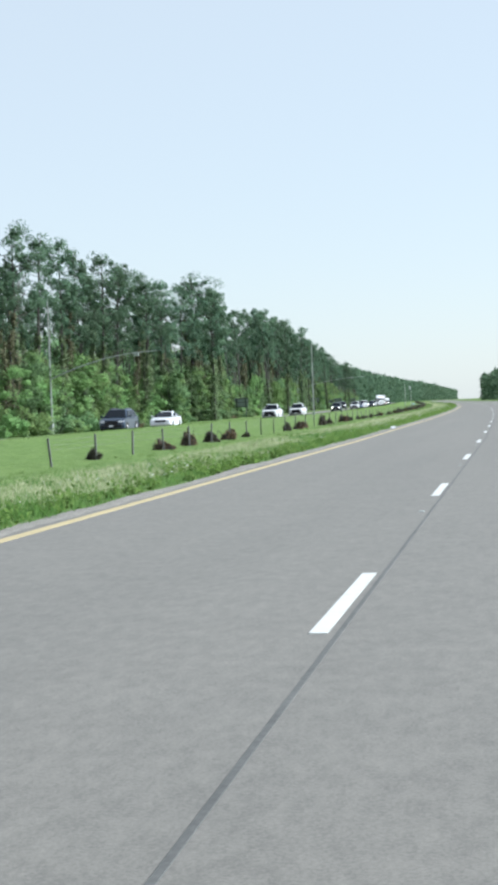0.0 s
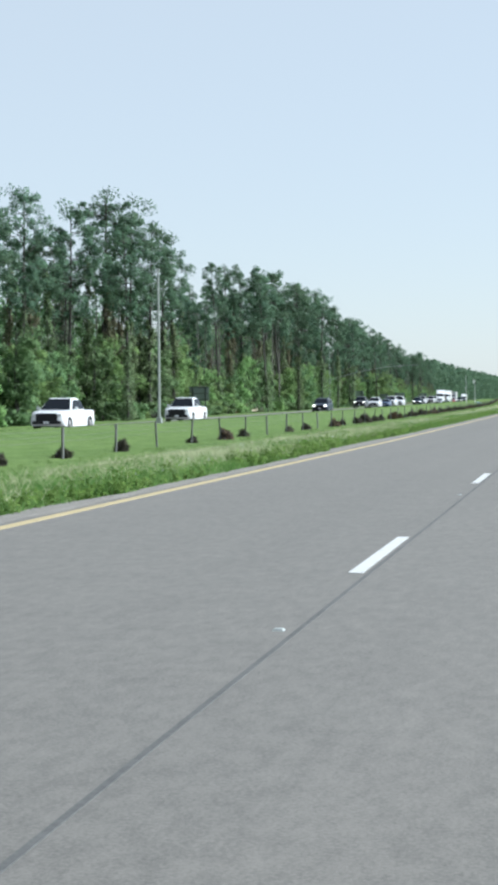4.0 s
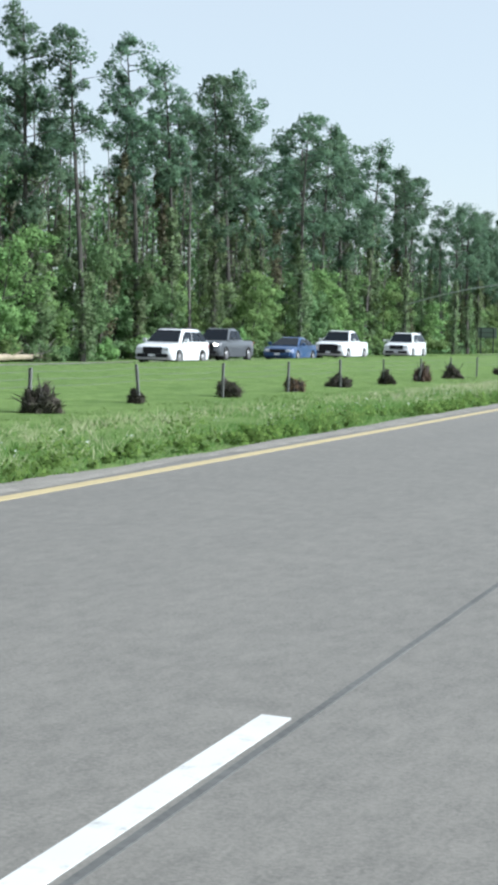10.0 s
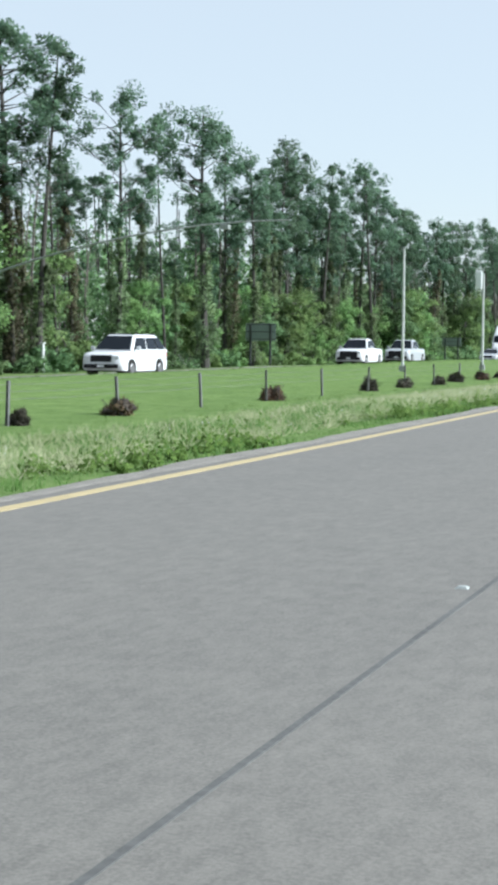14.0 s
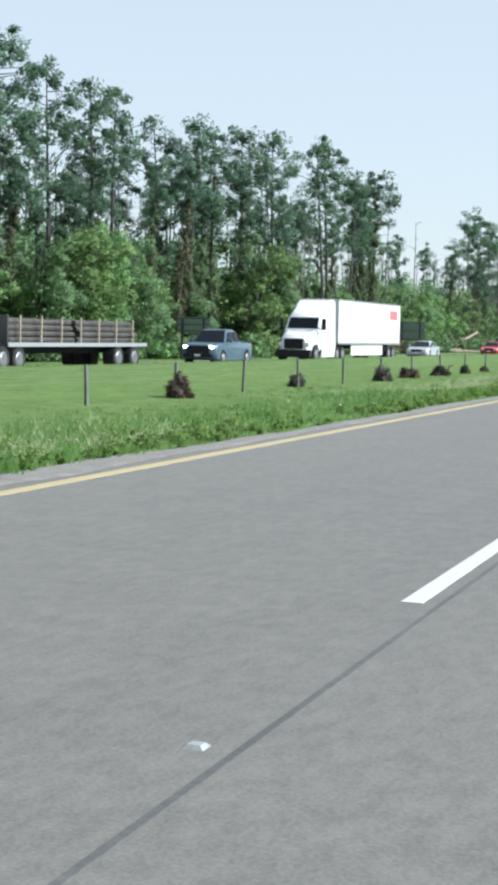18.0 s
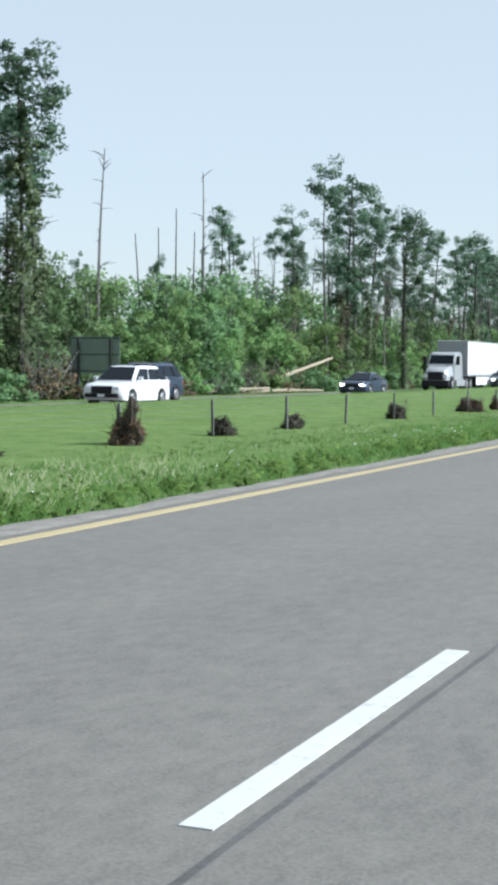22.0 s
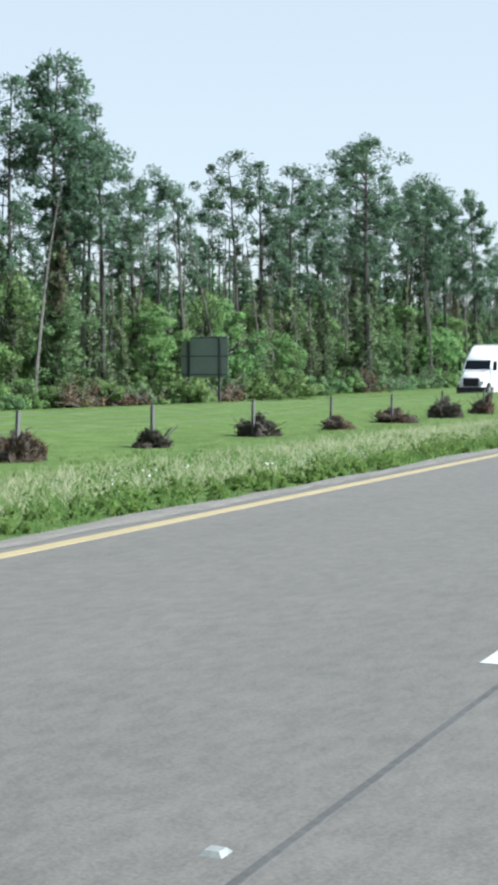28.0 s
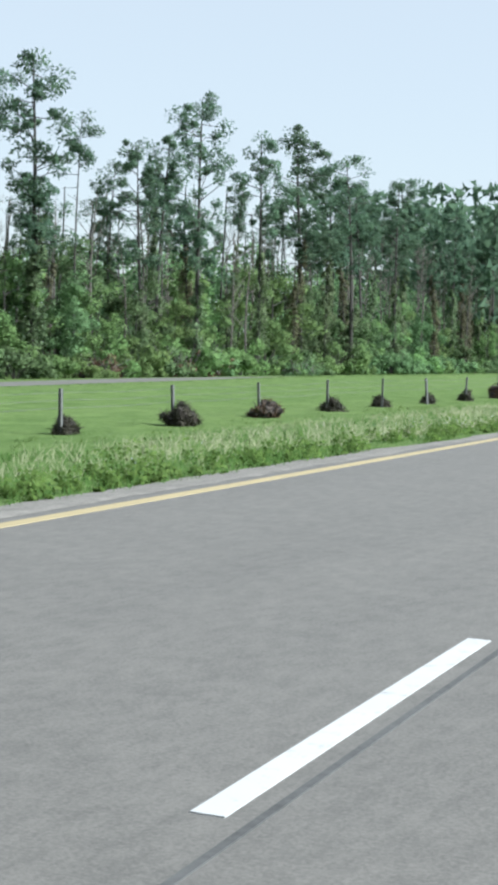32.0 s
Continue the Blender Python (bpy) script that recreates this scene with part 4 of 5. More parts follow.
# What lies at each post: . nothing, s small, m middling, l large, r reddish middling, R reddish large, t tall narrow, f flat and wide, k with a stick
LITTER = ".m.lmlts..mmr.lm.rssssss.sts.ss.mmmlmsttslmlmlmmlr" + "lkm.msmrlmml.m.mklmfmsfsm.msf.r.mmsmrsmsss.RmmRsmm" + "s.m.m.lrksss.tlsms.sssrsRsm.m.RRrlmlffmmmssm.mlRRm" + "mmklsRskRklfflRklfmllRsmfmfllmmmsmfssssRmmmmfllssm" + "mmtfmsm.m"
POST_X = -14.0


def post_y(n):
    return float(np.interp(n, [a for a, _ in POST_AT], [b for _, b in POST_AT]))


barrier = thing("cable_barrier", "galvanized steel cable barrier on thin posts along the grassy median", "barrier")
pb = bmesh.new()
box(pb, -0.035, -0.028, -0.045, 0.045, -0.5, 0.84)
box(pb, 0.028, 0.035, -0.045, 0.045, -0.5, 0.84)
box(pb, -0.028, 0.028, -0.004, 0.004, -0.5, 0.84)
box(pb, -0.037, 0.037, -0.047, 0.047, 0.835, 0.850)
post_me = bpy.data.meshes.new("post")
pb.to_mesh(post_me)
pb.free()
post_me.materials.append(M["steel"])
rb = np.random.default_rng(3)
for n in range(196):
    y = post_y(n)
    put("post", post_me, barrier, m=pose(POST_X, y, swell(POST_X, y), rb.normal(0, 2.2), rb.normal(0, 1.8), rb.normal(0, 6)) @ Matrix.Diagonal((0.8, 0.8, 1, 1)))
CABLES = []
for hh in (0.50, 0.64, 0.78):
    pts = []
    for n in range(0, 196):
        y0, y1 = post_y(n), post_y(n + 1)
        pts += [(POST_X + 0.045, y0, swell(POST_X, y0) + hh), (POST_X + 0.045, (y0 + y1) / 2, swell(POST_X, y0) + hh - 0.025)]
    cp = Pile()
    cp.add(*tube(pts, [0.0045] * len(pts), 4))
    CABLES.append(put("cable", cp.mesh("cable", M["steel"]), barrier))


def debris(seed, w, h, reddish, stick=False, label=""):
    """A torn root ball with soil, twigs and dead leaves."""
    rng = np.random.default_rng(seed)
    e = thing("debris_pile", label, "debris", "storm debris along the barrier")
    tip, bulge = float(np.clip(rng.normal(0, 0.25), -0.25, 0.25)), rng.normal(0, 0.14) * w
    bm = bmesh.new()
    bmesh.ops.create_icosphere(bm, subdivisions=4, radius=1.0)
    for v in bm.verts:
        d = v.co.normalized()
        k = 0.95 + 0.75 * noise.noise(d * 1.6 + Vector((seed, 0, 0))) + 0.34 * noise.noise(d * 4.0 + Vector((0, seed, 0))) + 0.12 * noise.noise(d * 10) + 0.08 * noise.noise(d * 24)
        taper = 1 - 0.22 * ((seed * 7) % 10) / 10 * max(0.0, d.z) ** 0.8
        v.co = Vector((d.x * k * w * 0.42 * taper, d.y * k * w * 0.52 * taper, max(-0.06, d.z * k * h * 0.86 + h * 0.02)))
        v.co.y += tip * max(0.0, v.co.z) + bulge * math.exp(-((v.co.z / h - 0.25) / 0.3) ** 2)
    crust = [v.co.copy() for v in bm.verts if v.co.z > 0.0]
    part("mound", bm, M["soil"], e, "dark clod of torn roots and soil")
    tw = Pile()
    for n in range(34):
        a, r = rng.uniform(0, 6.283), rng.uniform(0.05, 0.45) * w
        p = Vector((math.cos(a) * r * 0.7, math.sin(a) * r, rng.uniform(0.0, 0.45) * h))
        q = p + Vector((rng.normal(0, 0.22) * w, rng.normal(0, 0.34) * w, abs(rng.normal(0.15, 0.3)) * h))
        mid = p.lerp(q, 0.5) + Vector(rng.normal(0, 0.05, 3))
        tw.add(*tube([p, mid, q], [0.013, 0.010, 0.004], 4))
    for n in range(5):
        a = rng.uniform(0, 6.283)
        p = Vector((math.cos(a) * 0.1 * w, math.sin(a) * 0.2 * w, 0.1 * h))
        q = p + Vector((math.cos(a) * 0.25 * w, math.sin(a) * rng.uniform(0.2, 0.6) * w, rng.uniform(0.4, 1.1) * h))
        tw.add(*tube([p, p.lerp(q, 0.5) + Vector(rng.normal(0, 0.08, 3)), q, q + Vector(rng.normal(0, 0.12, 3))], [0.022, 0.018, 0.012, 0.005], 4))
    tagged(put("twig_tangle", tw.mesh("twig_tangle", M["bark"]), e), kind="stuff")
    fib = Pile()
    for n in range(110 if reddish else 60):
        a, u = rng.uniform(0, 6.283), rng.uniform(0.25, 1.0)
        top = Vector((math.cos(a) * 0.27 * w * u, math.sin(a) * 0.34 * w * u, h * rng.uniform(0.4, 0.75) * (1.05 - 0.35 * u)))
        foot = Vector((math.cos(a) * 0.36 * w * u, math.sin(a) * 0.42 * w * u, h * rng.uniform(0.0, 0.3)))
        fib.add(*tube([top, top.lerp(foot, 0.5) + Vector((math.cos(a), math.sin(a), 0.5)) * 0.07 * w, foot], [0.008, 0.010, 0.005], 3))
    put("root_mat", fib.mesh("root_mat", M["wood_red" if reddish else "bark"]), e, "hanging matted roots")
    if stick:
        st = Pile()
        st.add(*tube([(0.1, -0.3 * w, 0.05), (0.15, 0.25 * w, 0.5 * h), (0.1, 0.75 * w, 1.25 * h)], [0.04, 0.035, 0.02], 5))
        put("broken_branch", st.mesh("broken_branch", M["grey_wood"]), e)
    c = np.array([tuple(crust[int(q)]) for q in rng.integers(0, len(crust), 300)])
    v, f, nrm = needle_cloud(rng, c, 6, 0.08, 0.105, 0.9, 0.11)
    put("dead_needle_mat", mesh_of("dead_needle_mat", v, f, M["dead_leaf" if reddish else "dull_leaf"], normals=nrm), e)
    return e


KIND = {"s": [debris(500, 0.45, 0.36, False, label="small tuft of dead brush caught at a barrier post"), debris(501, 0.5, 0.3, False, label="small tuft of dead brush caught at a barrier post")],
        "m": [debris(510 + k, 0.60 + 0.07 * (k % 3), 0.50 + 0.07 * ((k * 2) % 5), k == 2, label="dark tangle of roots and twigs heaped round a barrier post") for k in range(6)],
        "l": [debris(520 + k, 0.88 + 0.1 * k, 0.80 - 0.06 * k, k == 3, label="large dark root ball with dead twigs against the cable barrier") for k in range(4)],
        "r": [debris(530, 0.72, 0.55, True, label="heap of rust-brown dead leaves and roots by the barrier")],
        "R": [debris(540 + k, 0.98 - 0.16 * k, 0.66 + 0.05 * k, True, label="large rust-brown upturned root ball by the cable barrier") for k in range(2)],
        "t": [debris(552, 0.86, 0.66, True, label="dark tangle of brush and rust-brown roots round a barrier post")],
        "f": [debris(560, 1.5, 0.42, True, label="long low heap of dead branches along the barrier")],
        "k": [debris(570, 0.85, 0.56, False, True, label="dark root tangle with a broken branch sticking out")]}
for n, code in enumerate(LITTER[:196]):
    if code in KIND:
        kinds = KIND[code]
        src = kinds[(n * 5 + n // 7) % len(kinds)]
        y = post_y(n) + rb.uniform(0.0, 0.5)
        s = rb.uniform(0.85, 1.12) * (0.86 if n < 115 else 1.0)
        wide = {"f": 0.62, "R": 0.8, "l": 0.82}.get(code, 0.9)
        m = pose(POST_X - 0.05 + rb.uniform(-0.1, 0.2), y, swell(POST_X, y), 0, 0, rb.uniform(0, 360)) @ Matrix.Diagonal((s * wide * rb.uniform(0.9, 1.2), s * wide * rb.uniform(0.9, 1.2), s * rb.uniform(0.72, 1.0), 1))
        if src.name not in USED:
            USED.add(src.name)
            src.matrix_basis = m
        else:
            first = src.matrix_basis.copy()
            src.matrix_basis = Matrix.Identity(4)
            copy_thing(src, m)
            src.matrix_basis = first
for kinds in KIND.values():
    for src in kinds:
        if src.name not in USED:
            src.matrix_basis = pose(POST_X, post_y(60 + len(USED)), swell(POST_X, post_y(60)), 0, 0, 0)
            USED.add(src.name)


# ---- signs, poles and masts ----
def big_sign(y, x, w, h, top):
    """A guide sign for the other carriageway, seen from its back."""
    g = ground_z(x)
    e = thing("road_sign", "large road sign with dull grey-green back on two dark posts", "road sign", "road signs", pose(x, y, g))
    part("panel", boxed(-w / 2, w / 2, -0.02, 0.02, top - h, top, 0.01), M["sign_back"], e)
    for k in (-1, 1):
        part("post", boxed(k * w * 0.33 - 0.09, k * w * 0.33 + 0.09, -0.22, -0.03, -0.6, top - 0.1), M["dark_steel"], e)
    for k in range(3):
        part("rail", boxed(-w / 2 + 0.05, w / 2 - 0.05, -0.035, -0.021, top - h + 0.15 + k * (h - 0.3) / 2, top - h + 0.23 + k * (h - 0.3) / 2), M["dark_steel"], e)
    return e


for y, w, h, top in [(904.0, 4.1, 3.2, 5.4), (723.9, 4.0, 2.7, 4.6), (325, 2.9, 2.0, 4.2), (640.5, 3.2, 1.45, 3.9), (545, 3.3, 1.8, 4.6)]:
    big_sign(y, -52.0, w, h, top)


def rod(a, b, r0, r1, mat, sides=10):
    p = Pile()
    p.add(*tube([a, b], [r0, r1], sides))
    return p.mesh("rod", mat, True)


def slim_pole(x, y, tall, boxed_top, label, mat="white_pole"):
    e = thing("pole", label, "pole", "poles in the median", pose(x, y, ground_z(x)))
    put("shaft", rod((0, 0, -0.5), (0, 0, tall), 0.085, 0.06, M[mat]), e)
    part("base", boxed(-0.16, 0.16, -0.16, 0.16, -0.25, 0.32, 0.03), M["pole"], e)
    if boxed_top:
        part("equipment_box", boxed(-0.45, -0.1, -0.22, 0.22, tall - 0.9, tall + 0.15, 0.03), M["white_paint"], e, "white equipment box")
    else:
        part("cap", boxed(-0.1, 0.1, -0.1, 0.1, tall, tall + 0.08, 0.02), M["pole"], e)


slim_pole(-19.7, 474.2, 6.45, False, "slender pale metal pole standing in the median grass")
slim_pole(-17.9, 486.8, 5.75, True, "slender pale metal pole with a white box near its top")
slim_pole(-24.2, 197.5, 8.9, False, "tall thin grey pole beside the oncoming carriageway", "pole")


def mast(x, y, root, reach, rise):
    e = thing("mast_arm", "tall grey pole with a long arm reaching over the oncoming lanes", "mast", "mast arms", pose(x, y, ground_z(x)))
    put("shaft", rod((0, 0, -0.5), (0, 0, 16.0), 0.13, 0.07, M["pole"]), e)
    p = Pile()
    pts = [(reach * t, 1.5 * t, root + rise * (1 - (1 - t) ** 2)) for t in np.linspace(0, 1, 9)]
    p.add(*tube(pts, np.linspace(0.09, 0.05, 9), 8))
    put("arm", p.mesh("arm", M["pole"], True), e)
    part("sensor", boxed(reach * 0.8 - 0.3, reach * 0.8 + 0.3, 0.9, 1.4, root + rise * 0.96 - 0.42, root + rise * 0.96 - 0.12, 0.03), M["pole"], e)
    part("cabinet", boxed(-0.3, 0.3, -0.75, -0.2, 0.1, 1.5, 0.03), M["pole"], e, "pale roadside cabinet")


mast(-54, 491.0, 6.9, 22, 3.7)
mast(-54, 180.5, 6.6, 13, 3.0)
for y in (482.5, 501.0):
    e = thing("marker_post", "short white marker post at the wood edge", "post", "marker posts", pose(-54.5, y, ground_z(-54.5)))
    put("shaft", rod((0, 0, -0.4), (0, 0, 2.3), 0.14, 0.13, M["white_paint"]), e)
    part("cap", boxed(-0.16, 0.16, -0.16, 0.16, 2.3, 2.36, 0.02), M["white_paint"], e)


# ---- fallen trees and brush at the wood edge ----
def fallen(x, y, length, pitch, turn, r=0.26, label="pale fallen pine trunk leaning out of the broken wood"):
    e = thing("fallen_tree", label, "fallen tree", "fallen trees", pose(x, y, ground_z(x) + 0.1, pitch, 0, turn))
    p = Pile()
    p.add(*tube([(0, 0, 0), (0.1, length * 0.5, 0.12), (0, length, 0)], [r, r * 0.8, r * 0.5], 8))
    put("trunk", p.mesh("fallen_trunk", M["wood"], True), e)
    rng = np.random.default_rng(int(y))
    for k in range(4):
        t = rng.uniform(0.4, 0.95) * length
        q = Pile()
        q.add(*tube([(0, t, 0), (rng.normal(0, 0.9), t + 0.8, rng.uniform(-0.2, 0.9))], [0.06, 0.02], 5))
        put("branch_stub", q.mesh("branch_stub", M["wood"]), e)
    return e


fallen(-55.2, 760.5, 22.5, 9.0, -3)
fallen(-54.6, 756, 12.0, 1.0, -25, 0.2)
fallen(-54.2, 370, 11.0, 1.5, -4, 0.3, "pale broken log lying along the foot of the wood")
for y, x, ln, pitch, turn, r in [(739, -55.4, 8.0, 3.0, 35, 0.15), (745, -54.8, 14.0, 2.0, -12, 0.18), (751, -56.0, 10.0, 16.0, 25, 0.14), (768, -55.2, 9.0, 5.0, 160, 0.16), (786, -54.8, 11.0, 2.0, -8, 0.17), (800, -55.0, 8.0, 4.0, 12, 0.14)]:
    fallen(x, y, ln, pitch, turn, r, "grey-brown broken trunk lying among the wreckage at the wood edge")
fallen(-54.4, 948, 8.0, 2.0, 20, 0.2, "pale broken log lying along the foot of the wood")
fallen(-55.0, 913, 7.0, 14.0, 12, 0.16)
fallen(-55.0, 968, 9.0, 12.0, 150, 0.2)


def brush_heap(seed, x, y, w, h, mat, label):
    rng = np.random.default_rng(seed)
    e = thing("brush_heap", label, "brush heap", "brush heaps at the wood edge", pose(x, y, ground_z(x), 0, 0, rng.uniform(-20, 20)))
    tw = Pile()
    for n in range(70):
        p = Vector((rng.normal(0, 0.5), rng.uniform(-0.5, 0.5) * w, rng.uniform(0, 0.5) * h))
        q = p + Vector((rng.normal(0, 0.6), rng.normal(0, 0.9), abs(rng.normal(0.35, 0.35)) * h))
        tw.add(*tube([p, q], [0.035, 0.012], 4))
    put("branch_tangle", tw.mesh("branch_tangle", M["grey_wood"]), e)
    c = np.stack([rng.normal(0, 0.7, 90), rng.uniform(-0.5, 0.5, 90) * w, np.abs(rng.normal(0.3, 0.25, 90)) * h], 1)
    v, f, nrm = needle_cloud(rng, c, 16, 0.32, 0.16, 0.7, 0.4)
    put("dead_foliage", mesh_of("dead_foliage", v, f, M[mat], normals=nrm), e)


for k, (y, w, h, mat) in enumerate([(356, 5, 1.5, "dead_leaf"), (374, 6, 1.3, "brush"), (668, 4, 2.0, "dead_leaf"), (713, 7, 3.8, "dead_leaf"), (748, 8, 2.4, "brush"), (757, 9, 2.6, "dead_leaf"), (765, 6, 2.0, "brush"), (800, 6, 1.2, "dead_leaf"), (822, 5, 1.3, "brush"), (880, 5, 1.9, "dead_leaf"), (887, 4, 1.3, "dead_leaf"), (904, 6, 1.8, "dead_leaf"), (939, 4, 2.6, "dead_leaf"), (950, 7, 1.6, "brush"), (962, 6, 2.8, "brush"), (1016, 8, 2.2, "dead_leaf"), (1000, 5, 1.8, "dead_leaf"), (1040, 7, 1.5, "brush"), (310, 4, 1.0, "dead_leaf"), (733, 6, 2.2, "dead_leaf"), (741, 7, 1.7, "dull_leaf"), (753, 6, 3.0, "dull_leaf"), (771, 7, 1.6, "dead_leaf"), (778, 5, 1.4, "dull_leaf"), (787, 6, 1.5, "dead_leaf"), (520, 4, 1.2, "brush"), (214, 5, 1.5, "dead_leaf")]):
    brush_heap(700 + k, -54.0, y + 8.0, w, h, mat, "tangled heap of rust-brown broken branches at the wood edge" if mat == "dead_leaf" else "tangled heap of withered grey branches at the wood edge" if mat == "dull_leaf" else "tangled heap of broken green branches at the wood edge")


# ---- litter at the road edge ----
def scrap(x, y, w, d, mat, label, category, turn):
    """A crumpled sheet lying at the edge of the grass."""
    rng = np.random.default_rng(int(y))
    n = 6
    v = [((i / n - 0.5) * w + rng.normal(0, 0.01), (j / n - 0.5) * d, 0.03 + 0.10 * (j / n) + 0.035 * noise.noise((i * 0.5, j * 0.5, y))) for j in range(n + 1) for i in range(n + 1)]
    f = [[j * (n + 1) + i, j * (n + 1) + i + 1, (j + 1) * (n + 1) + i + 1, (j + 1) * (n + 1) + i] for j in range(n) for i in range(n)]
    low = [(p[0], p[1], p[2] - 0.012) for p in v]
    m = len(v)
    rim = list(range(n + 1)) + [(k + 1) * (n + 1) + n for k in range(n)] + [n * (n + 1) + n - 1 - k for k in range(n)] + [(n - 1 - k) * (n + 1) for k in range(n - 1)]
    f += [[i + m for i in q[::-1]] for q in f] + [[rim[k], rim[k] + m, rim[(k + 1) % len(rim)] + m, rim[(k + 1) % len(rim)]] for k in range(len(rim))]
    ob = put(category, mesh_of(category, v + low, f, M[mat]), m=pose(x, y, -0.055, 0, 0, turn))
    return tagged(ob, label, category.replace("_", " "))


scrap(-6.6, 587.6, 0.36, 0.28, "card", "crumpled piece of brown cardboard at the grass edge", "cardboard", 25)
scrap(-6.9, 589.4, 0.08, 0.07, "white_paint", "small white scrap of paper in the grass edge", "paper_scrap", 60)
scrap(-6.5, 78.8, 0.22, 0.16, "white_paint", "flat white scrap of paper on the gravel edge", "paper_scrap", 10)


def tarp(x, y, w, d, turn):
    """A sheet blown into folds, lying in the mown grass."""
    n = 22
    top = []
    for j in range(n + 1):
        for i in range(n + 1):
            u, t = i / n - 0.5, j / n - 0.5
            edge = 1 + 0.16 * noise.noise((u * 4, t * 4, 7.0))
            lump = 0.30 * math.exp(-((u - 0.08) / 0.34) ** 2 - (t / 0.30) ** 2) + 0.09 * abs(noise.noise((u * 5, t * 6, 2.0))) + 0.04 * noise.noise((u * 14, t * 12, 4.0))
            top.append((u * w * edge, t * d * edge, 0.03 + max(0.0, lump)))
    f = [[j * (n + 1) + i, j * (n + 1) + i + 1, (j + 1) * (n + 1) + i + 1, (j + 1) * (n + 1) + i] for j in range(n) for i in range(n)]
    m = len(top)
    rim = list(range(n + 1)) + [(k + 1) * (n + 1) + n for k in range(n)] + [n * (n + 1) + n - 1 - k for k in range(n)] + [(n - 1 - k) * (n + 1) for k in range(n - 1)]
    f += [[i + m for i in q[::-1]] for q in f] + [[rim[k], rim[k] + m, rim[(k + 1) % len(rim)] + m, rim[(k + 1) % len(rim)]] for k in range(len(rim))]
    ob = put("tarp", mesh_of("tarp", top + [(a, b, c - 0.01) for a, b, c in top], f, M["tarp"]), m=pose(x, y, swell(x, y), 0, 0, turn))
    return tagged(ob, "crumpled light blue plastic tarp lying in the mown median grass", "tarp")


tarp(-17.4, 501.6, 1.7, 1.2, -12)


# ---- vehicles on the oncoming carriageway (their fronts point to -y) ----
def ring(y, z0, z1, wb, wt, c):
    return [(-wb + c, y, z0), (wb - c, y, z0), (wb, y, z0 + c), (wt, y, z1 - c), (wt - c, y, z1), (-wt + c, y, z1), (-wt, y, z1 - c), (-wb, y, z0 + c)]


def loft(rings):
    p, n = Pile(), len(rings[0])
    vs = [v for r in rings for v in r]
    fs = [[k * n + a, (k + 1) * n + a, (k + 1) * n + (a + 1) % n, k * n + (a + 1) % n] for k in range(len(rings) - 1) for a in range(n)]
    fs += [list(range(n)), [(len(rings) - 1) * n + a for a in range(n)][::-1]]
    p.add(vs, fs)
    return p


def pane(parent, name, a, b, c, d, inset, mat, lift=0.012, label=""):
    """A thin pane on the quad a b c d (bottom two, top two), drawn in from its edges."""
    a, b, c, d = (Vector(v) for v in (a, b, c, d))

    def at(u, v):
        return a.lerp(b, u).lerp(d.lerp(c, u), v)
    q = [at(inset, inset), at(1 - inset, inset), at(1 - inset, 1 - inset), at(inset, 1 - inset)]
    n = (q[1] - q[0]).cross(q[3] - q[0]).normalized()
    vs = [tuple(v - n * 0.01) for v in q] + [tuple(v + n * lift) for v in q]
    fs = [[0, 3, 2, 1], [4, 5, 6, 7], [0, 1, 5, 4], [1, 2, 6, 5], [2, 3, 7, 6], [3, 0, 4, 7]]
    return put(name, mesh_of(name, vs, fs, mat), parent, label)


def wheel(parent, x, y, r, w, side):
    bm = bmesh.new()
    bmesh.ops.create_cone(bm, cap_ends=True, segments=20, radius1=r, radius2=r, depth=w, matrix=Matrix.Translation((x, y, r)) @ Matrix.Rotation(radians(90), 4, "Y"))
    bmesh.ops.bevel(bm, geom=[e for e in bm.edges if e.calc_face_angle(0) > 1], offset=0.03, segments=2, affect="EDGES")
    wh = part("wheel", bm, M["tyre"], parent)
    bm = bmesh.new()
    bmesh.ops.create_cone(bm, cap_ends=True, segments=16, radius1=r * 0.66, radius2=r * 0.5, depth=0.05, matrix=Matrix.Translation((x + side * (w / 2 + 0.006), y, r)) @ Matrix.Rotation(radians(90 * side), 4, "Y"))
    part("rim", bm, M["rim"], wh)


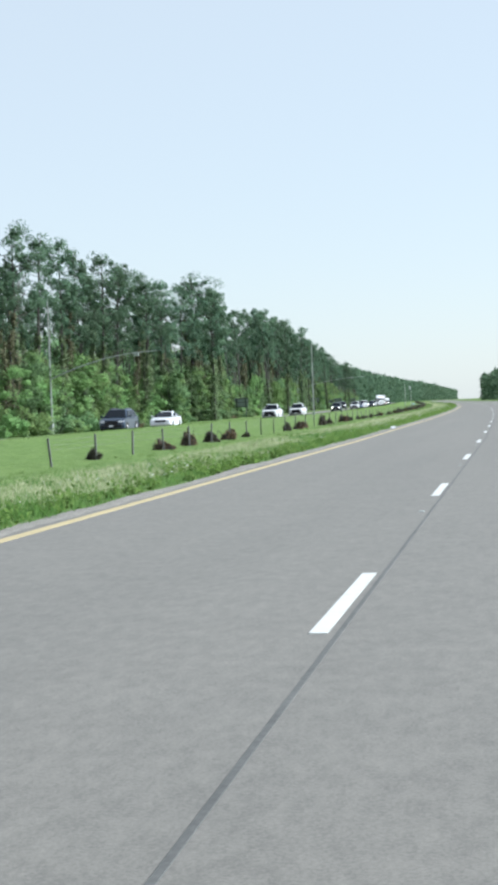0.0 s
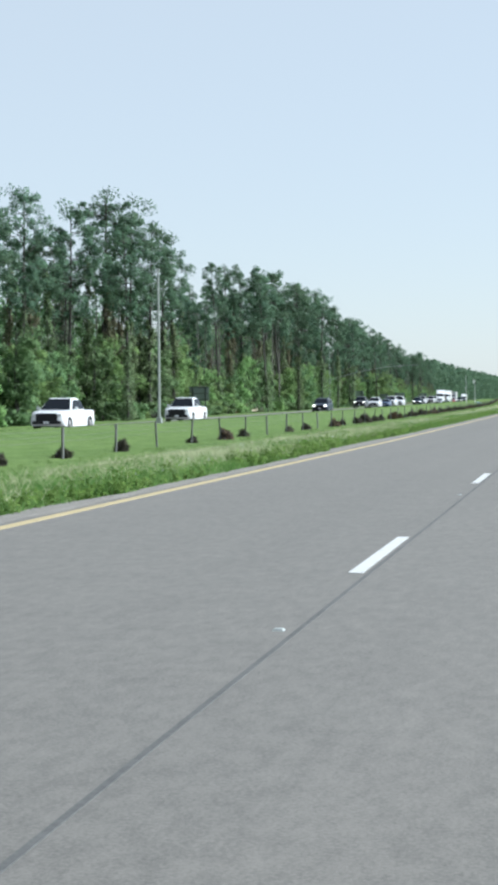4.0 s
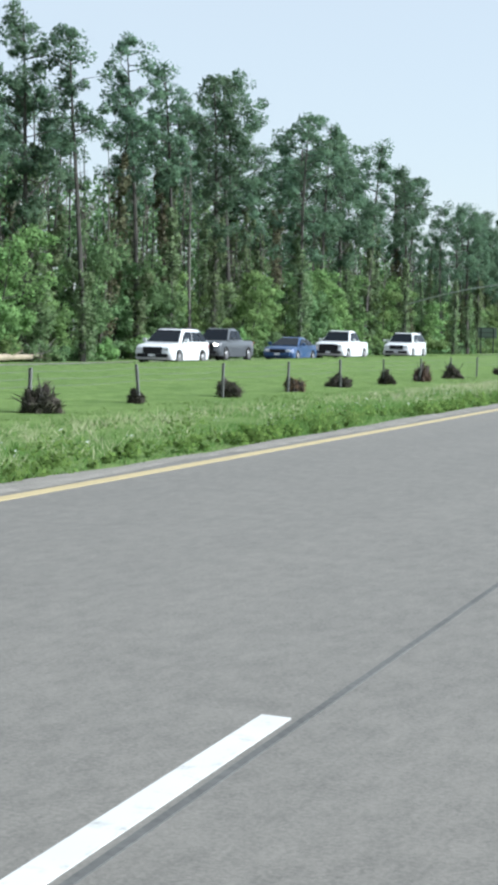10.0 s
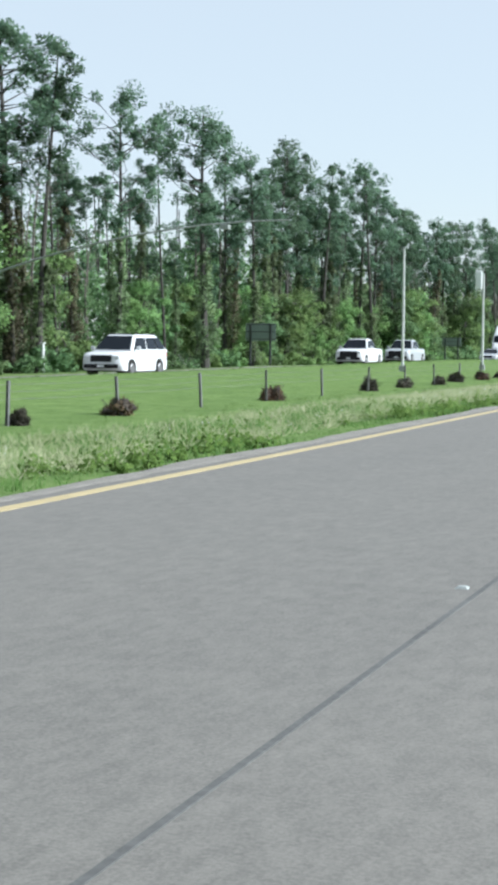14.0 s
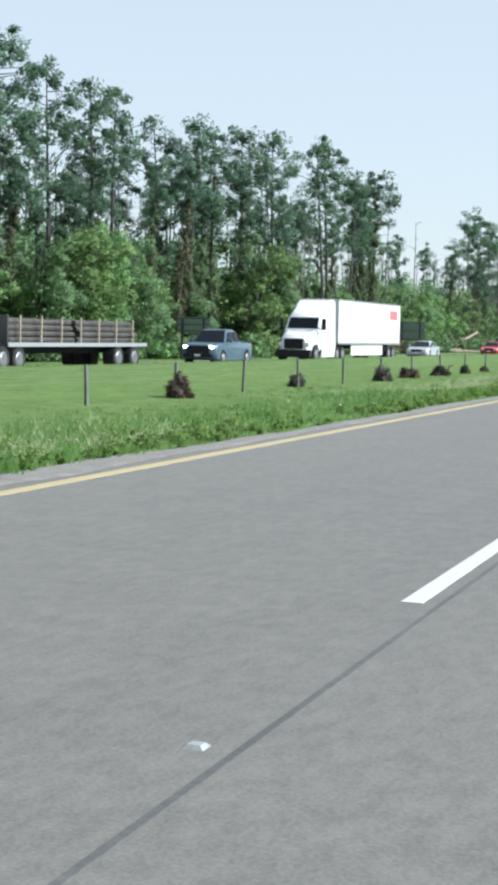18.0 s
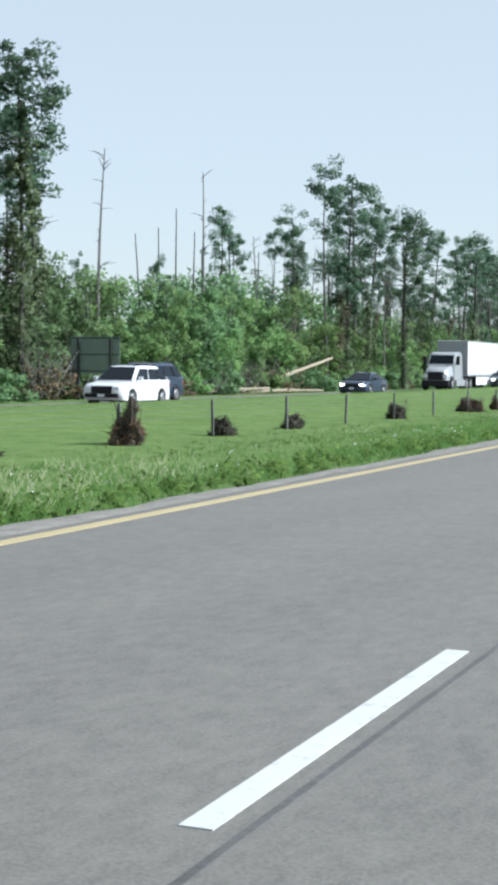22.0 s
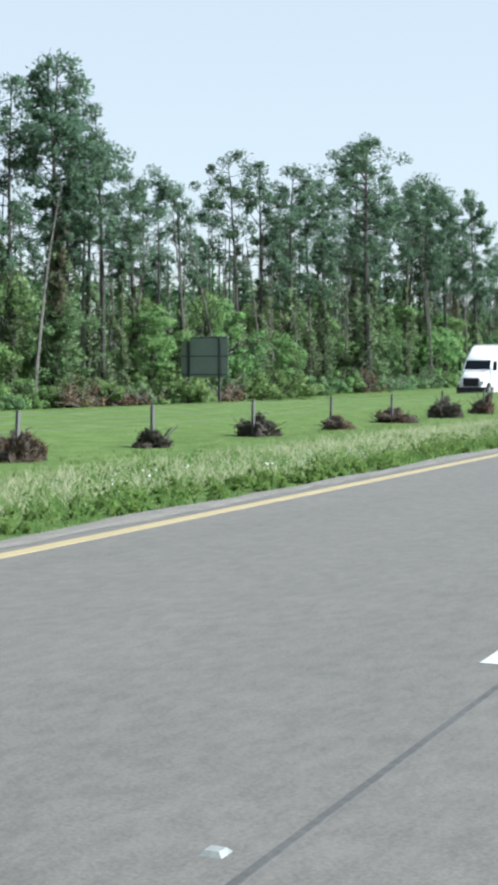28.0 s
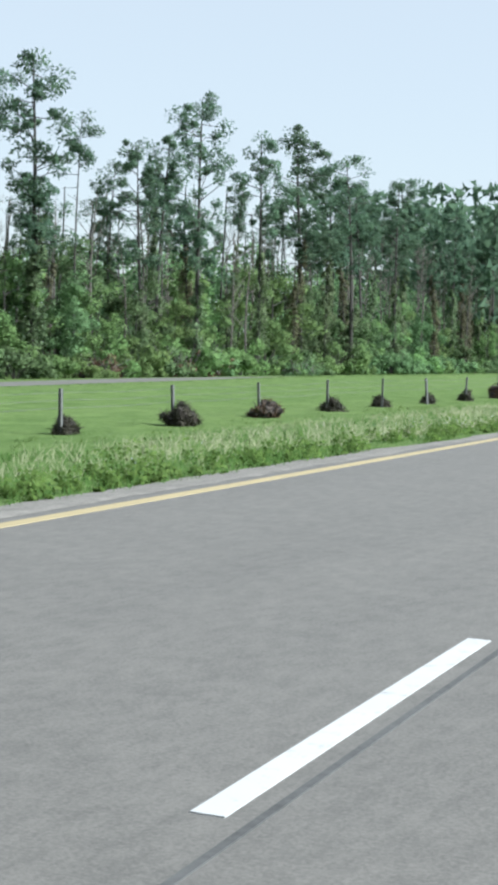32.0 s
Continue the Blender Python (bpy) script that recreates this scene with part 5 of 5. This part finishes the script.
def car(kind, color, lights=False, label="", group="oncoming vehicles"):
    P = {"sedan": dict(L=4.75, W=1.84, H=1.45, hood=0.92, belt=0.93, y=(-1.15, -0.15, 1.00, 1.95), g=0.20, r=0.33, wb=2.75, tail=1.02),
         "suv": dict(L=4.85, W=1.92, H=1.74, hood=1.06, belt=1.08, y=(-1.30, -0.45, 1.70, 2.33), g=0.24, r=0.37, wb=2.85, tail=1.12),
         "large_suv": dict(L=5.40, W=2.04, H=1.95, hood=1.20, belt=1.22, y=(-1.50, -0.70, 2.05, 2.62), g=0.28, r=0.41, wb=3.15, tail=1.26),
         "pickup": dict(L=5.85, W=2.03, H=1.93, hood=1.24, belt=1.22, y=(-1.45, -0.65, 0.72, 1.02), g=0.30, r=0.41, wb=3.65, tail=1.24)}[kind]
    L, W, H, hood, belt, g, r, tail = P["L"], P["W"] / 2, P["H"], P["hood"], P["belt"], P["g"], P["r"], P["tail"]
    y1, y2, y3, y4 = P["y"]
    kindname = {"sedan": "sedan", "suv": "suv", "large_suv": "suv", "pickup": "pickup_truck"}[kind]
    e = thing(kindname, label, {"sedan": "car", "suv": "SUV", "large_suv": "SUV", "pickup": "pickup truck"}[kind], group)
    f = -L / 2
    yf, yr, ra = -P["wb"] / 2 - 0.02, P["wb"] / 2 - 0.02, r + 0.075
    arc = [radians(a) for a in range(-12, 193, 17)]
    side = [(f + 0.02, g + 0.20), (f, g + 0.34), (f + 0.015, hood - 0.36), (f + 0.07, hood - 0.20), (f + 0.20, hood - 0.10), (f + 0.50, hood - 0.045), (y1 * 0.6 + f * 0.4 + 0.2, hood - 0.01), (y1 + 0.02, belt),
            (y1 * 0.4 + y4 * 0.6, belt + 0.01), (y4 - 0.02, belt + 0.01), (y4 * 0.5 - f * 0.5 - 0.05, tail), (-f - 0.14, tail - 0.02), (-f - 0.04, tail - 0.14), (-f, tail - 0.40), (-f, g + 0.30), (-f - 0.10, g + 0.06)]
    side += [(yr + ra * math.cos(a), max(g, r + ra * math.sin(a))) for a in arc] + [(yf + ra * math.cos(a), max(g, r + ra * math.sin(a))) for a in arc] + [(f + 0.14, g + 0.06)]
    sections = [(1.0, 0.075, 0.06), (0.965, 0.045, 0.03), (0.86, 0.02, 0.012), (0.55, 0.0, 0.0), (-0.55, 0.0, 0.0), (-0.86, 0.02, 0.012), (-0.965, 0.045, 0.03), (-1.0, 0.075, 0.06)]

    def shell(u, pull, drop):
        ring_pts = []
        for yy, zz in side:
            end = max(0.0, abs(yy) / (L / 2) - 0.72) / 0.28
            up = min(1.0, max(0.0, (zz - 0.55) / (belt - 0.55)))
            low = max(0.0, (0.5 - zz) / 0.3) * (abs(u) > 0.95)
            ring_pts.append((W * u * (1 - 0.045 * up - 0.02 * min(1, low)), yy * (1 - pull * end * 1.6), zz - drop * up))
        return ring_pts
    hull = loft([shell(*q) for q in sections])
    put("body", hull.mesh("body", M[color], True), e)
    part("underbody", boxed(-W + 0.26, W - 0.26, f + 0.25, -f - 0.25, g + 0.01, g + 0.55), M["trim"], e, "dark underbody")
    part("sill", boxed(-W * 0.985, W * 0.985, yf + ra, yr - ra, g - 0.02, g + 0.09, 0.02), M["trim"], e, "black lower sill")
    wt = W * (0.72 if kind != "sedan" else 0.66)
    lo = W * 0.93
    cab = loft([ring(y1, belt - 0.10, belt + 0.02, lo, lo, 0.02), ring(y2, belt - 0.10, H - 0.055, lo, wt * 0.96, 0.07), ring(y2 + 0.3, belt - 0.10, H - 0.012, lo, wt * 0.99, 0.09), ring((y2 + y3) / 2, belt - 0.10, H, lo, wt, 0.09), ring(y3 - 0.3, belt - 0.10, H - 0.025, lo, wt * 0.98, 0.09), ring(y3, belt - 0.10, H - 0.07, lo, wt * 0.95, 0.07), ring(y4, belt - 0.10, belt + 0.03, lo, lo * 0.97, 0.02)])
    put("cabin", cab.mesh("cabin", M[color], True), e)
    # windows
    b0, t0 = (y1 + 0.01, belt + 0.02), (y2, H - 0.065)
    pane(e, "windshield", (-lo * 0.95, b0[0], b0[1]), (lo * 0.95, b0[0], b0[1]), (wt * 0.92, t0[0], t0[1]), (-wt * 0.92, t0[0], t0[1]), 0.02, M["glass"], 0.02)
    pane(e, "rear_window", (lo * 0.9, y4, belt + 0.04), (-lo * 0.9, y4, belt + 0.04), (-wt * 0.9, y3, H - 0.07), (wt * 0.9, y3, H - 0.07), 0.05, M["glass"], 0.02)
    mids = [0.0, 0.52, 1.0] if kind in ("sedan", "pickup") else [0.0, 0.40, 0.74, 1.0]
    for sgn in (1, -1):
        for k in range(len(mids) - 1):
            u0, u1 = mids[k] + 0.012, mids[k + 1] - 0.012
            ya, yb = y1 + 0.24 + (y4 - 0.20 - y1 - 0.24) * u0, y1 + 0.24 + (y4 - 0.20 - y1 - 0.24) * u1
            yc, yd = y2 + 0.08 + (y3 - 0.06 - y2 - 0.08) * u0, y2 + 0.08 + (y3 - 0.06 - y2 - 0.08) * u1
            q = [(sgn * lo, ya, belt + 0.05), (sgn * lo, yb, belt + 0.05), (sgn * (wt + 0.02), yd, H - 0.13), (sgn * (wt + 0.02), yc, H - 0.13)]
            if sgn < 0:
                q = [q[1], q[0], q[3], q[2]]
            pane(e, "side_window", *q, 0.03, M["glass"], 0.02)
        for yy in (-P["wb"] / 2 - 0.02, P["wb"] / 2 - 0.02):
            wheel(e, sgn * (W - 0.10), yy, r, 0.24, sgn)
        part("headlight", boxed(sgn * W * 0.52 if sgn > 0 else -W * 0.84, W * 0.84 if sgn > 0 else -W * 0.52, f + 0.03, f + 0.26, hood - 0.33, hood - 0.19, 0.04), M["headlight_on" if lights else "lamp"], e, "lit headlight" if lights else "clear headlight")
        part("tail_light", boxed(sgn * W * 0.62 if sgn > 0 else -W * 0.88, W * 0.88 if sgn > 0 else -W * 0.62, -f - 0.12, -f - 0.01, tail - 0.34, tail - 0.12, 0.02), M["red_mark"], e, "red tail light")
        part("mirror", boxed(sgn * (W + 0.02) if sgn > 0 else -W - 0.20, W + 0.20 if sgn > 0 else -W - 0.02, y1 + 0.32, y1 + 0.45, belt + 0.02, belt + 0.20, 0.03), M[color], e)
    part("grille", boxed(-W * 0.50, W * 0.50, f - 0.012, f + 0.10, hood - 0.48, hood - 0.18, 0.02), M["trim"], e, "black grille")
    part("bumper", boxed(-W * 0.80, W * 0.80, f - 0.05, f + 0.12, g + 0.16, g + 0.34, 0.03), M["trim" if kind != "sedan" else color], e)
    if kind == "pickup":
        part("front_mask", boxed(-W * 0.62, W * 0.62, f - 0.02, f + 0.08, g + 0.30, hood - 0.20, 0.03), M["trim"], e, "black front mask round the grille")
    part("number_plate", boxed(-0.16, 0.16, f - 0.062, f - 0.05, g + 0.20, g + 0.31), M["lamp"], e, "pale number plate")
    if kind == "pickup":
        part("bed_floor", boxed(-W * 0.8, W * 0.8, y4 + 0.12, -f - 0.12, tail - 0.02, tail + 0.012), M["trim"], e, "dark open cargo bed")
    if kind in ("large_suv", "suv"):
        for sgn in (1, -1):
            part("roof_rail", boxed(sgn * wt * 0.82 - 0.02, sgn * wt * 0.82 + 0.02, y2 + 0.3, y3 - 0.1, H - 0.02, H + 0.05, 0.01), M["trim"], e)
    return e


def lane_z(x):
    return -0.25 - 0.20 * (-x - 26.9) / 10.1


def stand(e, x, y, turn=0.0):
    e.matrix_basis = pose(x, y, lane_z(x), 0, 0, turn)
    return e


IN, OUT = -29.2, -33.2
first_cars = {}
for kind, color, x, y, lights, label in [
        ("suv", "navy_paint", IN, 113.3, False, "dark navy SUV driving on the oncoming carriageway"),
        ("sedan", "white_paint", IN, 129.6, False, "white sedan on the oncoming carriageway"),
        ("pickup", "white_paint", IN, 195.0, False, "white pickup truck with a black grille"),
        ("pickup", "white_paint", IN, 223.6, False, "white pickup truck with a black grille"),
        ("suv", "navy_paint", IN, 291.5, True, "dark blue SUV with its headlights on"),
        ("suv", "white_paint", IN, 348.5, False, "white SUV on the oncoming carriageway"),
        # Grey all over; the black mask on its front paints in the shade there
        ("pickup", "steel_paint", OUT, 365.0, True, "dark grey pickup truck with a shade-black front and its headlights on"),
        ("sedan", "blue_paint", IN, 365.8, False, "bright blue sedan on the oncoming carriageway"),
        ("pickup", "white_paint", IN, 376.0, False, "white crew cab pickup truck"),
        ("large_suv", "white_paint", IN, 392.4, False, "white SUV on the oncoming carriageway"),
        ("suv", "deep_blue_paint", IN, 443.6, True, "deep blue SUV with its headlights on"),
        ("large_suv", "white_paint", IN, 460.0, False, "large white SUV with roof rails"),
        ("pickup", "white_paint", IN, 500.3, False, "white pickup truck with a black grille"),
        ("pickup", "silver_paint", IN, 514.0, False, "silver pickup truck behind the white one"),
        ("sedan", "silver_paint", IN, 551.8, False, "silver sedan on the oncoming carriageway"),
        ("pickup", "slate_paint", IN, 587.3, True, "slate-blue pickup truck with one headlight on"),
        ("sedan", "silver_paint", IN, 635.0, False, "silver-blue sedan on the oncoming carriageway"),
        ("sedan", "red_paint", IN, 666.0, False, "red sedan on the oncoming carriageway"),
        ("suv", "white_paint", IN, 683.8, False, "white SUV with dark windows"),
        ("large_suv", "navy_paint", OUT, 693.6, False, "dark blue SUV on the oncoming carriageway"),
        ("sedan", "navy_paint", IN, 716.6, True, "dark sedan with its headlights on"),
        ("suv", "slate_paint", IN, 757.6, True, "slate-grey SUV with bright headlights"),
        ("sedan", "navy_paint", IN, 790.2, True, "dark sedan with its headlights on"),
        ("large_suv", "navy_paint", IN, 823.2, False, "dark navy SUV on the oncoming carriageway"),
        ("sedan", "white_paint", OUT, 834.7, False, "white sedan beside the dark navy SUV")]:
    key = (kind, color, lights)
    if key in first_cars:
        ob = copy_thing(first_cars[key], pose(x, y, lane_z(x)))
        tagged(ob, label)
    else:
        first_cars[key] = stand(car(kind, color, lights, label), x, y)


def tractor(e, color, dark_front=False, low=False):
    """A sleeper cab tractor, front at y = 0, running to y = 6.6."""
    c = M[color]
    hood = loft([ring(0.05, 0.62, 1.50, 0.82, 0.74, 0.1), ring(0.30, 0.55, 1.72, 1.02, 0.86, 0.14), ring(1.10, 0.60, 1.90, 1.10, 0.95, 0.14), ring(1.75, 0.60, 2.02, 1.14, 1.05, 0.10)])
    put("hood", hood.mesh("hood", c, True), e)
    if low:
        cab = loft([ring(1.55, 0.75, 2.02, 1.14, 1.12, 0.08), ring(1.75, 0.75, 2.12, 1.18, 1.15, 0.10), ring(2.25, 0.75, 2.92, 1.20, 1.08, 0.12), ring(2.7, 0.75, 3.08, 1.22, 1.10, 0.16), ring(4.0, 0.75, 3.12, 1.24, 1.12, 0.16), ring(4.1, 0.80, 3.0, 1.2, 1.1, 0.1)])
    else:
        cab = loft([ring(1.55, 0.75, 2.02, 1.14, 1.12, 0.08), ring(1.75, 0.75, 2.12, 1.18, 1.15, 0.10), ring(2.25, 0.75, 2.92, 1.20, 1.08, 0.12), ring(3.1, 0.75, 3.35, 1.22, 1.10, 0.16), ring(4.1, 0.75, 3.92, 1.24, 1.14, 0.16), ring(4.95, 0.75, 4.0, 1.24, 1.16, 0.14), ring(5.0, 0.80, 3.9, 1.2, 1.12, 0.1)])
    put("cab", cab.mesh("cab", c, True), e)
    pane(e, "windshield", (-1.06, 1.74, 2.12), (1.06, 1.74, 2.12), (1.0, 2.2, 2.84), (-1.0, 2.2, 2.84), 0.03, M["glass"], 0.03)
    for sgn in (1, -1):
        q = [(sgn * 1.19, 2.02, 2.08), (sgn * 1.19, 2.85, 2.08), (sgn * 1.12, 2.85, 2.72), (sgn * 1.12, 2.32, 2.72)]
        pane(e, "side_window", *(q if sgn > 0 else [q[1], q[0], q[3], q[2]]), 0.04, M["glass"], 0.04)
        part("mirror", boxed(min(sgn * 1.28, sgn * 1.5), max(sgn * 1.28, sgn * 1.5), 1.78, 1.9, 2.05, 2.75, 0.03), M["trim"], e)
        part("headlight", boxed(min(sgn * 0.62, sgn * 0.98), max(sgn * 0.62, sgn * 0.98), 0.02, 0.3, 1.02, 1.28, 0.04), M["lamp"], e)
        part("fairing", boxed(min(sgn * 1.16, sgn * 1.23), max(sgn * 1.16, sgn * 1.23), 2.0, 5.2, 0.35, 0.86, 0.02), c, e)
        wheel(e, sgn * 1.02, 1.05, 0.51, 0.30, sgn)
        wheel(e, sgn * 0.98, 5.3, 0.51, 0.56, sgn)
        wheel(e, sgn * 0.98, 6.55, 0.51, 0.56, sgn)
        bm = bmesh.new()
        bmesh.ops.create_cone(bm, cap_ends=True, segments=20, radius1=0.6, radius2=0.6, depth=0.05, matrix=Matrix.Translation((sgn * 1.12, 1.05, 0.56)) @ Matrix.Rotation(radians(90), 4, "Y"))
        part("wheel_arch", bm, M["trim"], e)
    part("grille", boxed(-0.60, 0.60, -0.03, 0.12, 0.86, 1.50, 0.04), M["trim"], e, "black radiator grille")
    part("bumper", boxed(-1.10, 1.10, -0.12, 0.35, 0.34, 0.80, 0.06), M["trim"], e, "black front bumper")
    part("chassis", boxed(-0.5, 0.5, 0.8, 7.4, 0.62, 0.95), M["trim"], e)
    if dark_front:
        part("fuel_tank", boxed(0.75, 1.2, 3.6, 4.7, 0.45, 0.98, 0.2), M["chrome"], e)


def box_trailer(e, y0, length, marks, ink="red_mark"):
    part("trailer_box", boxed(-1.30, 1.30, y0, y0 + length, 1.16, 4.08, 0.03), M["trailer"], e, "white trailer box")
    part("trailer_front", boxed(-1.28, 1.28, y0 - 0.012, y0 - 0.002, 1.2, 4.04), M["grey_paint"], e, "grey trailer nose")
    part("side_rail", boxed(1.301, 1.315, y0, y0 + length, 1.16, 1.30), M["grey_paint"], e)
    part("top_rail", boxed(1.301, 1.315, y0, y0 + length, 3.98, 4.08), M["grey_paint"], e)
    n = int(length / 1.22)
    for k in range(1, n):
        part("rib", boxed(1.301, 1.306, y0 + k * length / n - 0.012, y0 + k * length / n + 0.012, 1.30, 3.98), M["trailer"], e)
    part("under_frame", boxed(-0.5, 0.5, y0 + 0.5, y0 + length - 0.1, 0.86, 1.16), M["trim"], e)
    part("skirt", boxed(1.16, 1.20, y0 + 3.4, y0 + length - 4.6, 0.42, 1.15), M["trailer" if marks else "trim"], e)
    part("landing_leg", boxed(0.75, 0.9, y0 + 2.4, y0 + 2.6, 0.1, 1.0), M["dark_steel"], e)
    for sgn in (1, -1):
        for yy in (length - 3.0, length - 1.75):
            wheel(e, sgn * 1.0, y0 + yy, 0.51, 0.56, sgn)
    if marks:
        for k in range(4):
            part("lettering_bar", boxed(1.303, 1.309, y0 + length - 3.0 + 0.56 * k, y0 + length - 3.0 + 0.56 * k + 0.42, 2.95, 3.6), M[ink], e, "red block of unreadable lettering" if ink == "red_mark" else "faded block of unreadable lettering")


def semi(x, y, color, length, marks, label, low=False, turn=0.0):
    e = thing("semi_truck", label, "truck", "oncoming vehicles", pose(x, y, lane_z(x), 0, 0, turn))
    tractor(e, color, True, low)
    box_trailer(e, 5.35, length, marks, "faded_mark" if low else "red_mark")
    return e


semi(IN, 600.3, "white_paint", 16.15, True, "white semi truck with a white box trailer and red lettering")
semi(-31.6, 742.6, "grey_paint", 15.6, True, "semi truck with a low grey cab and a white box trailer", True)
semi(-31.2, 906.9, "white_paint", 15.6, False, "white sleeper cab semi truck with a plain white trailer")


def timber_truck(x, y):
    e = thing("flatbed_truck", "white semi truck hauling a dark flatbed of strapped timber", "truck", "oncoming vehicles", pose(x, y, lane_z(x)))
    tractor(e, "white_paint", True)
    part("deck", boxed(-1.28, 1.28, 5.6, 18.6, 0.98, 1.14, 0.02), M["dark_steel"], e)
    part("side_rail", boxed(1.281, 1.30, 5.6, 18.6, 1.00, 1.16), M["grey_paint"], e)
    part("under_frame", boxed(-0.5, 0.5, 6.2, 18.4, 0.70, 0.98), M["trim"], e)
    part("headboard", boxed(-1.25, 1.25, 5.6, 5.7, 1.14, 2.2, 0.02), M["dark_steel"], e)
    rng = np.random.default_rng(8)
    for row in range(4):
        for col in range(8):
            for y0, ln in ((5.9, 5.6), (11.9, 5.7)):
                cx, cz = -1.1 + col * 0.29 + rng.normal(0, 0.04), 1.26 + row * 0.235
                p = Pile()
                yy = y0 + rng.uniform(-0.1, 0.3)
                p.add(*tube([(cx, yy, cz), (cx + rng.normal(0, 0.02), yy + ln, cz)], [rng.uniform(0.10, 0.15), rng.uniform(0.09, 0.14)], 8))
                put("timber", p.mesh("timber", M["bark"]), e)
    for k in range(7):
        yy = 6.6 + k * 1.75
        part("strap", boxed(1.20, 1.25, yy, yy + 0.09, 1.05, 2.20), M["wood"], e, "pale stake strap")
    for sgn in (1, -1):
        for yy in (15.6, 17.3):
            wheel(e, sgn * 1.0, yy, 0.51, 0.56, sgn)
    return e


timber_truck(IN, 556.3)


# ---- the highway bends gently to the left ----
BEND, BEND_LENGTH = 1.5e-4, 500.0
BACK, BACK_FROM, BACK_LENGTH = 1.75e-4, 1050.0, 300.0


def heading(s):
    """Left turn of the road at s: a gentle bend to the left, eased back far ahead."""
    return BEND * np.clip(s, 0.0, BEND_LENGTH) - BACK * np.clip(s - BACK_FROM, 0.0, BACK_LENGTH)


def drift(s):
    """How far the road has swung to the left at s."""
    u, w = np.clip(s, 0.0, BEND_LENGTH), np.clip(s - BACK_FROM, 0.0, BACK_LENGTH)
    return BEND * (u * u / 2 + BEND_LENGTH * np.clip(s - BEND_LENGTH, 0.0, None)) - BACK * (w * w / 2 + BACK_LENGTH * np.clip(s - BACK_FROM - BACK_LENGTH, 0.0, None))


def bent_point(x, s):
    th = float(heading(s))
    return -float(drift(s)) + x * math.cos(th), s + x * math.sin(th)


def rise(x, s):
    """The oncoming side lies a little higher or lower along the way."""
    up = np.interp(s, [0, 110, 205, 300, 365, 440, 510, 565, 650, 690, 750, 820, 870, 915, 945, 975], [0.05, 0.05, -0.20, -0.02, 0.08, 0.03, 0.18, -0.12, -0.10, -0.04, 0.08, 0.06, -0.25, -0.64, -0.16, 0.12])
    high = np.interp(-x, [14, 25, 40, 60], [0, 1, 1, 0.6])
    low = np.interp(-x, [10, 17, 24.5, 27.5, 40, 60], [0, 0.35, 0.66, 0.96, 1, 0.7])
    return np.where(up > 0, high, low) * up


LONG = {"ground", "road", "road_oncoming", "gravel_edge", "yellow_edge_line", "white_edge_line", "pavement_seam", "yellow_edge_line_oncoming", "verge_grass", "straw_grass", "median_grass", "verge_weeds", "white_flowers", "wood_depth", "far_woods", "distant_woods", "far_woods_right", "wood_trunks", "slim_bare_trees"}


def bend_mesh(me):
    co = np.empty(len(me.vertices) * 3)
    me.vertices.foreach_get("co", co)
    co = co.reshape(-1, 3)
    th, mid = heading(co[:, 1]), -drift(co[:, 1])
    co = np.stack([mid + co[:, 0] * np.cos(th), co[:, 1] + co[:, 0] * np.sin(th), co[:, 2] + rise(co[:, 0], co[:, 1])], 1)
    me.vertices.foreach_set("co", co.ravel())
    me.update()


for ob in list(scene.collection.objects):
    if ob.type in ("CAMERA", "LIGHT") or ob is barrier or (ob.parent and ob.parent is not barrier):
        continue
    if ob.name in LONG or ob in CABLES:
        bend_mesh(ob.data)
        continue
    m = ob.matrix_basis.copy()
    x, s, z = m.translation
    bx, by = bent_point(x, s)
    m.translation = (0, 0, 0)
    ob.matrix_basis = Matrix.Translation((bx, by, z + float(rise(x, s)))) @ Matrix.Rotation(float(heading(s)), 4, "Z") @ m
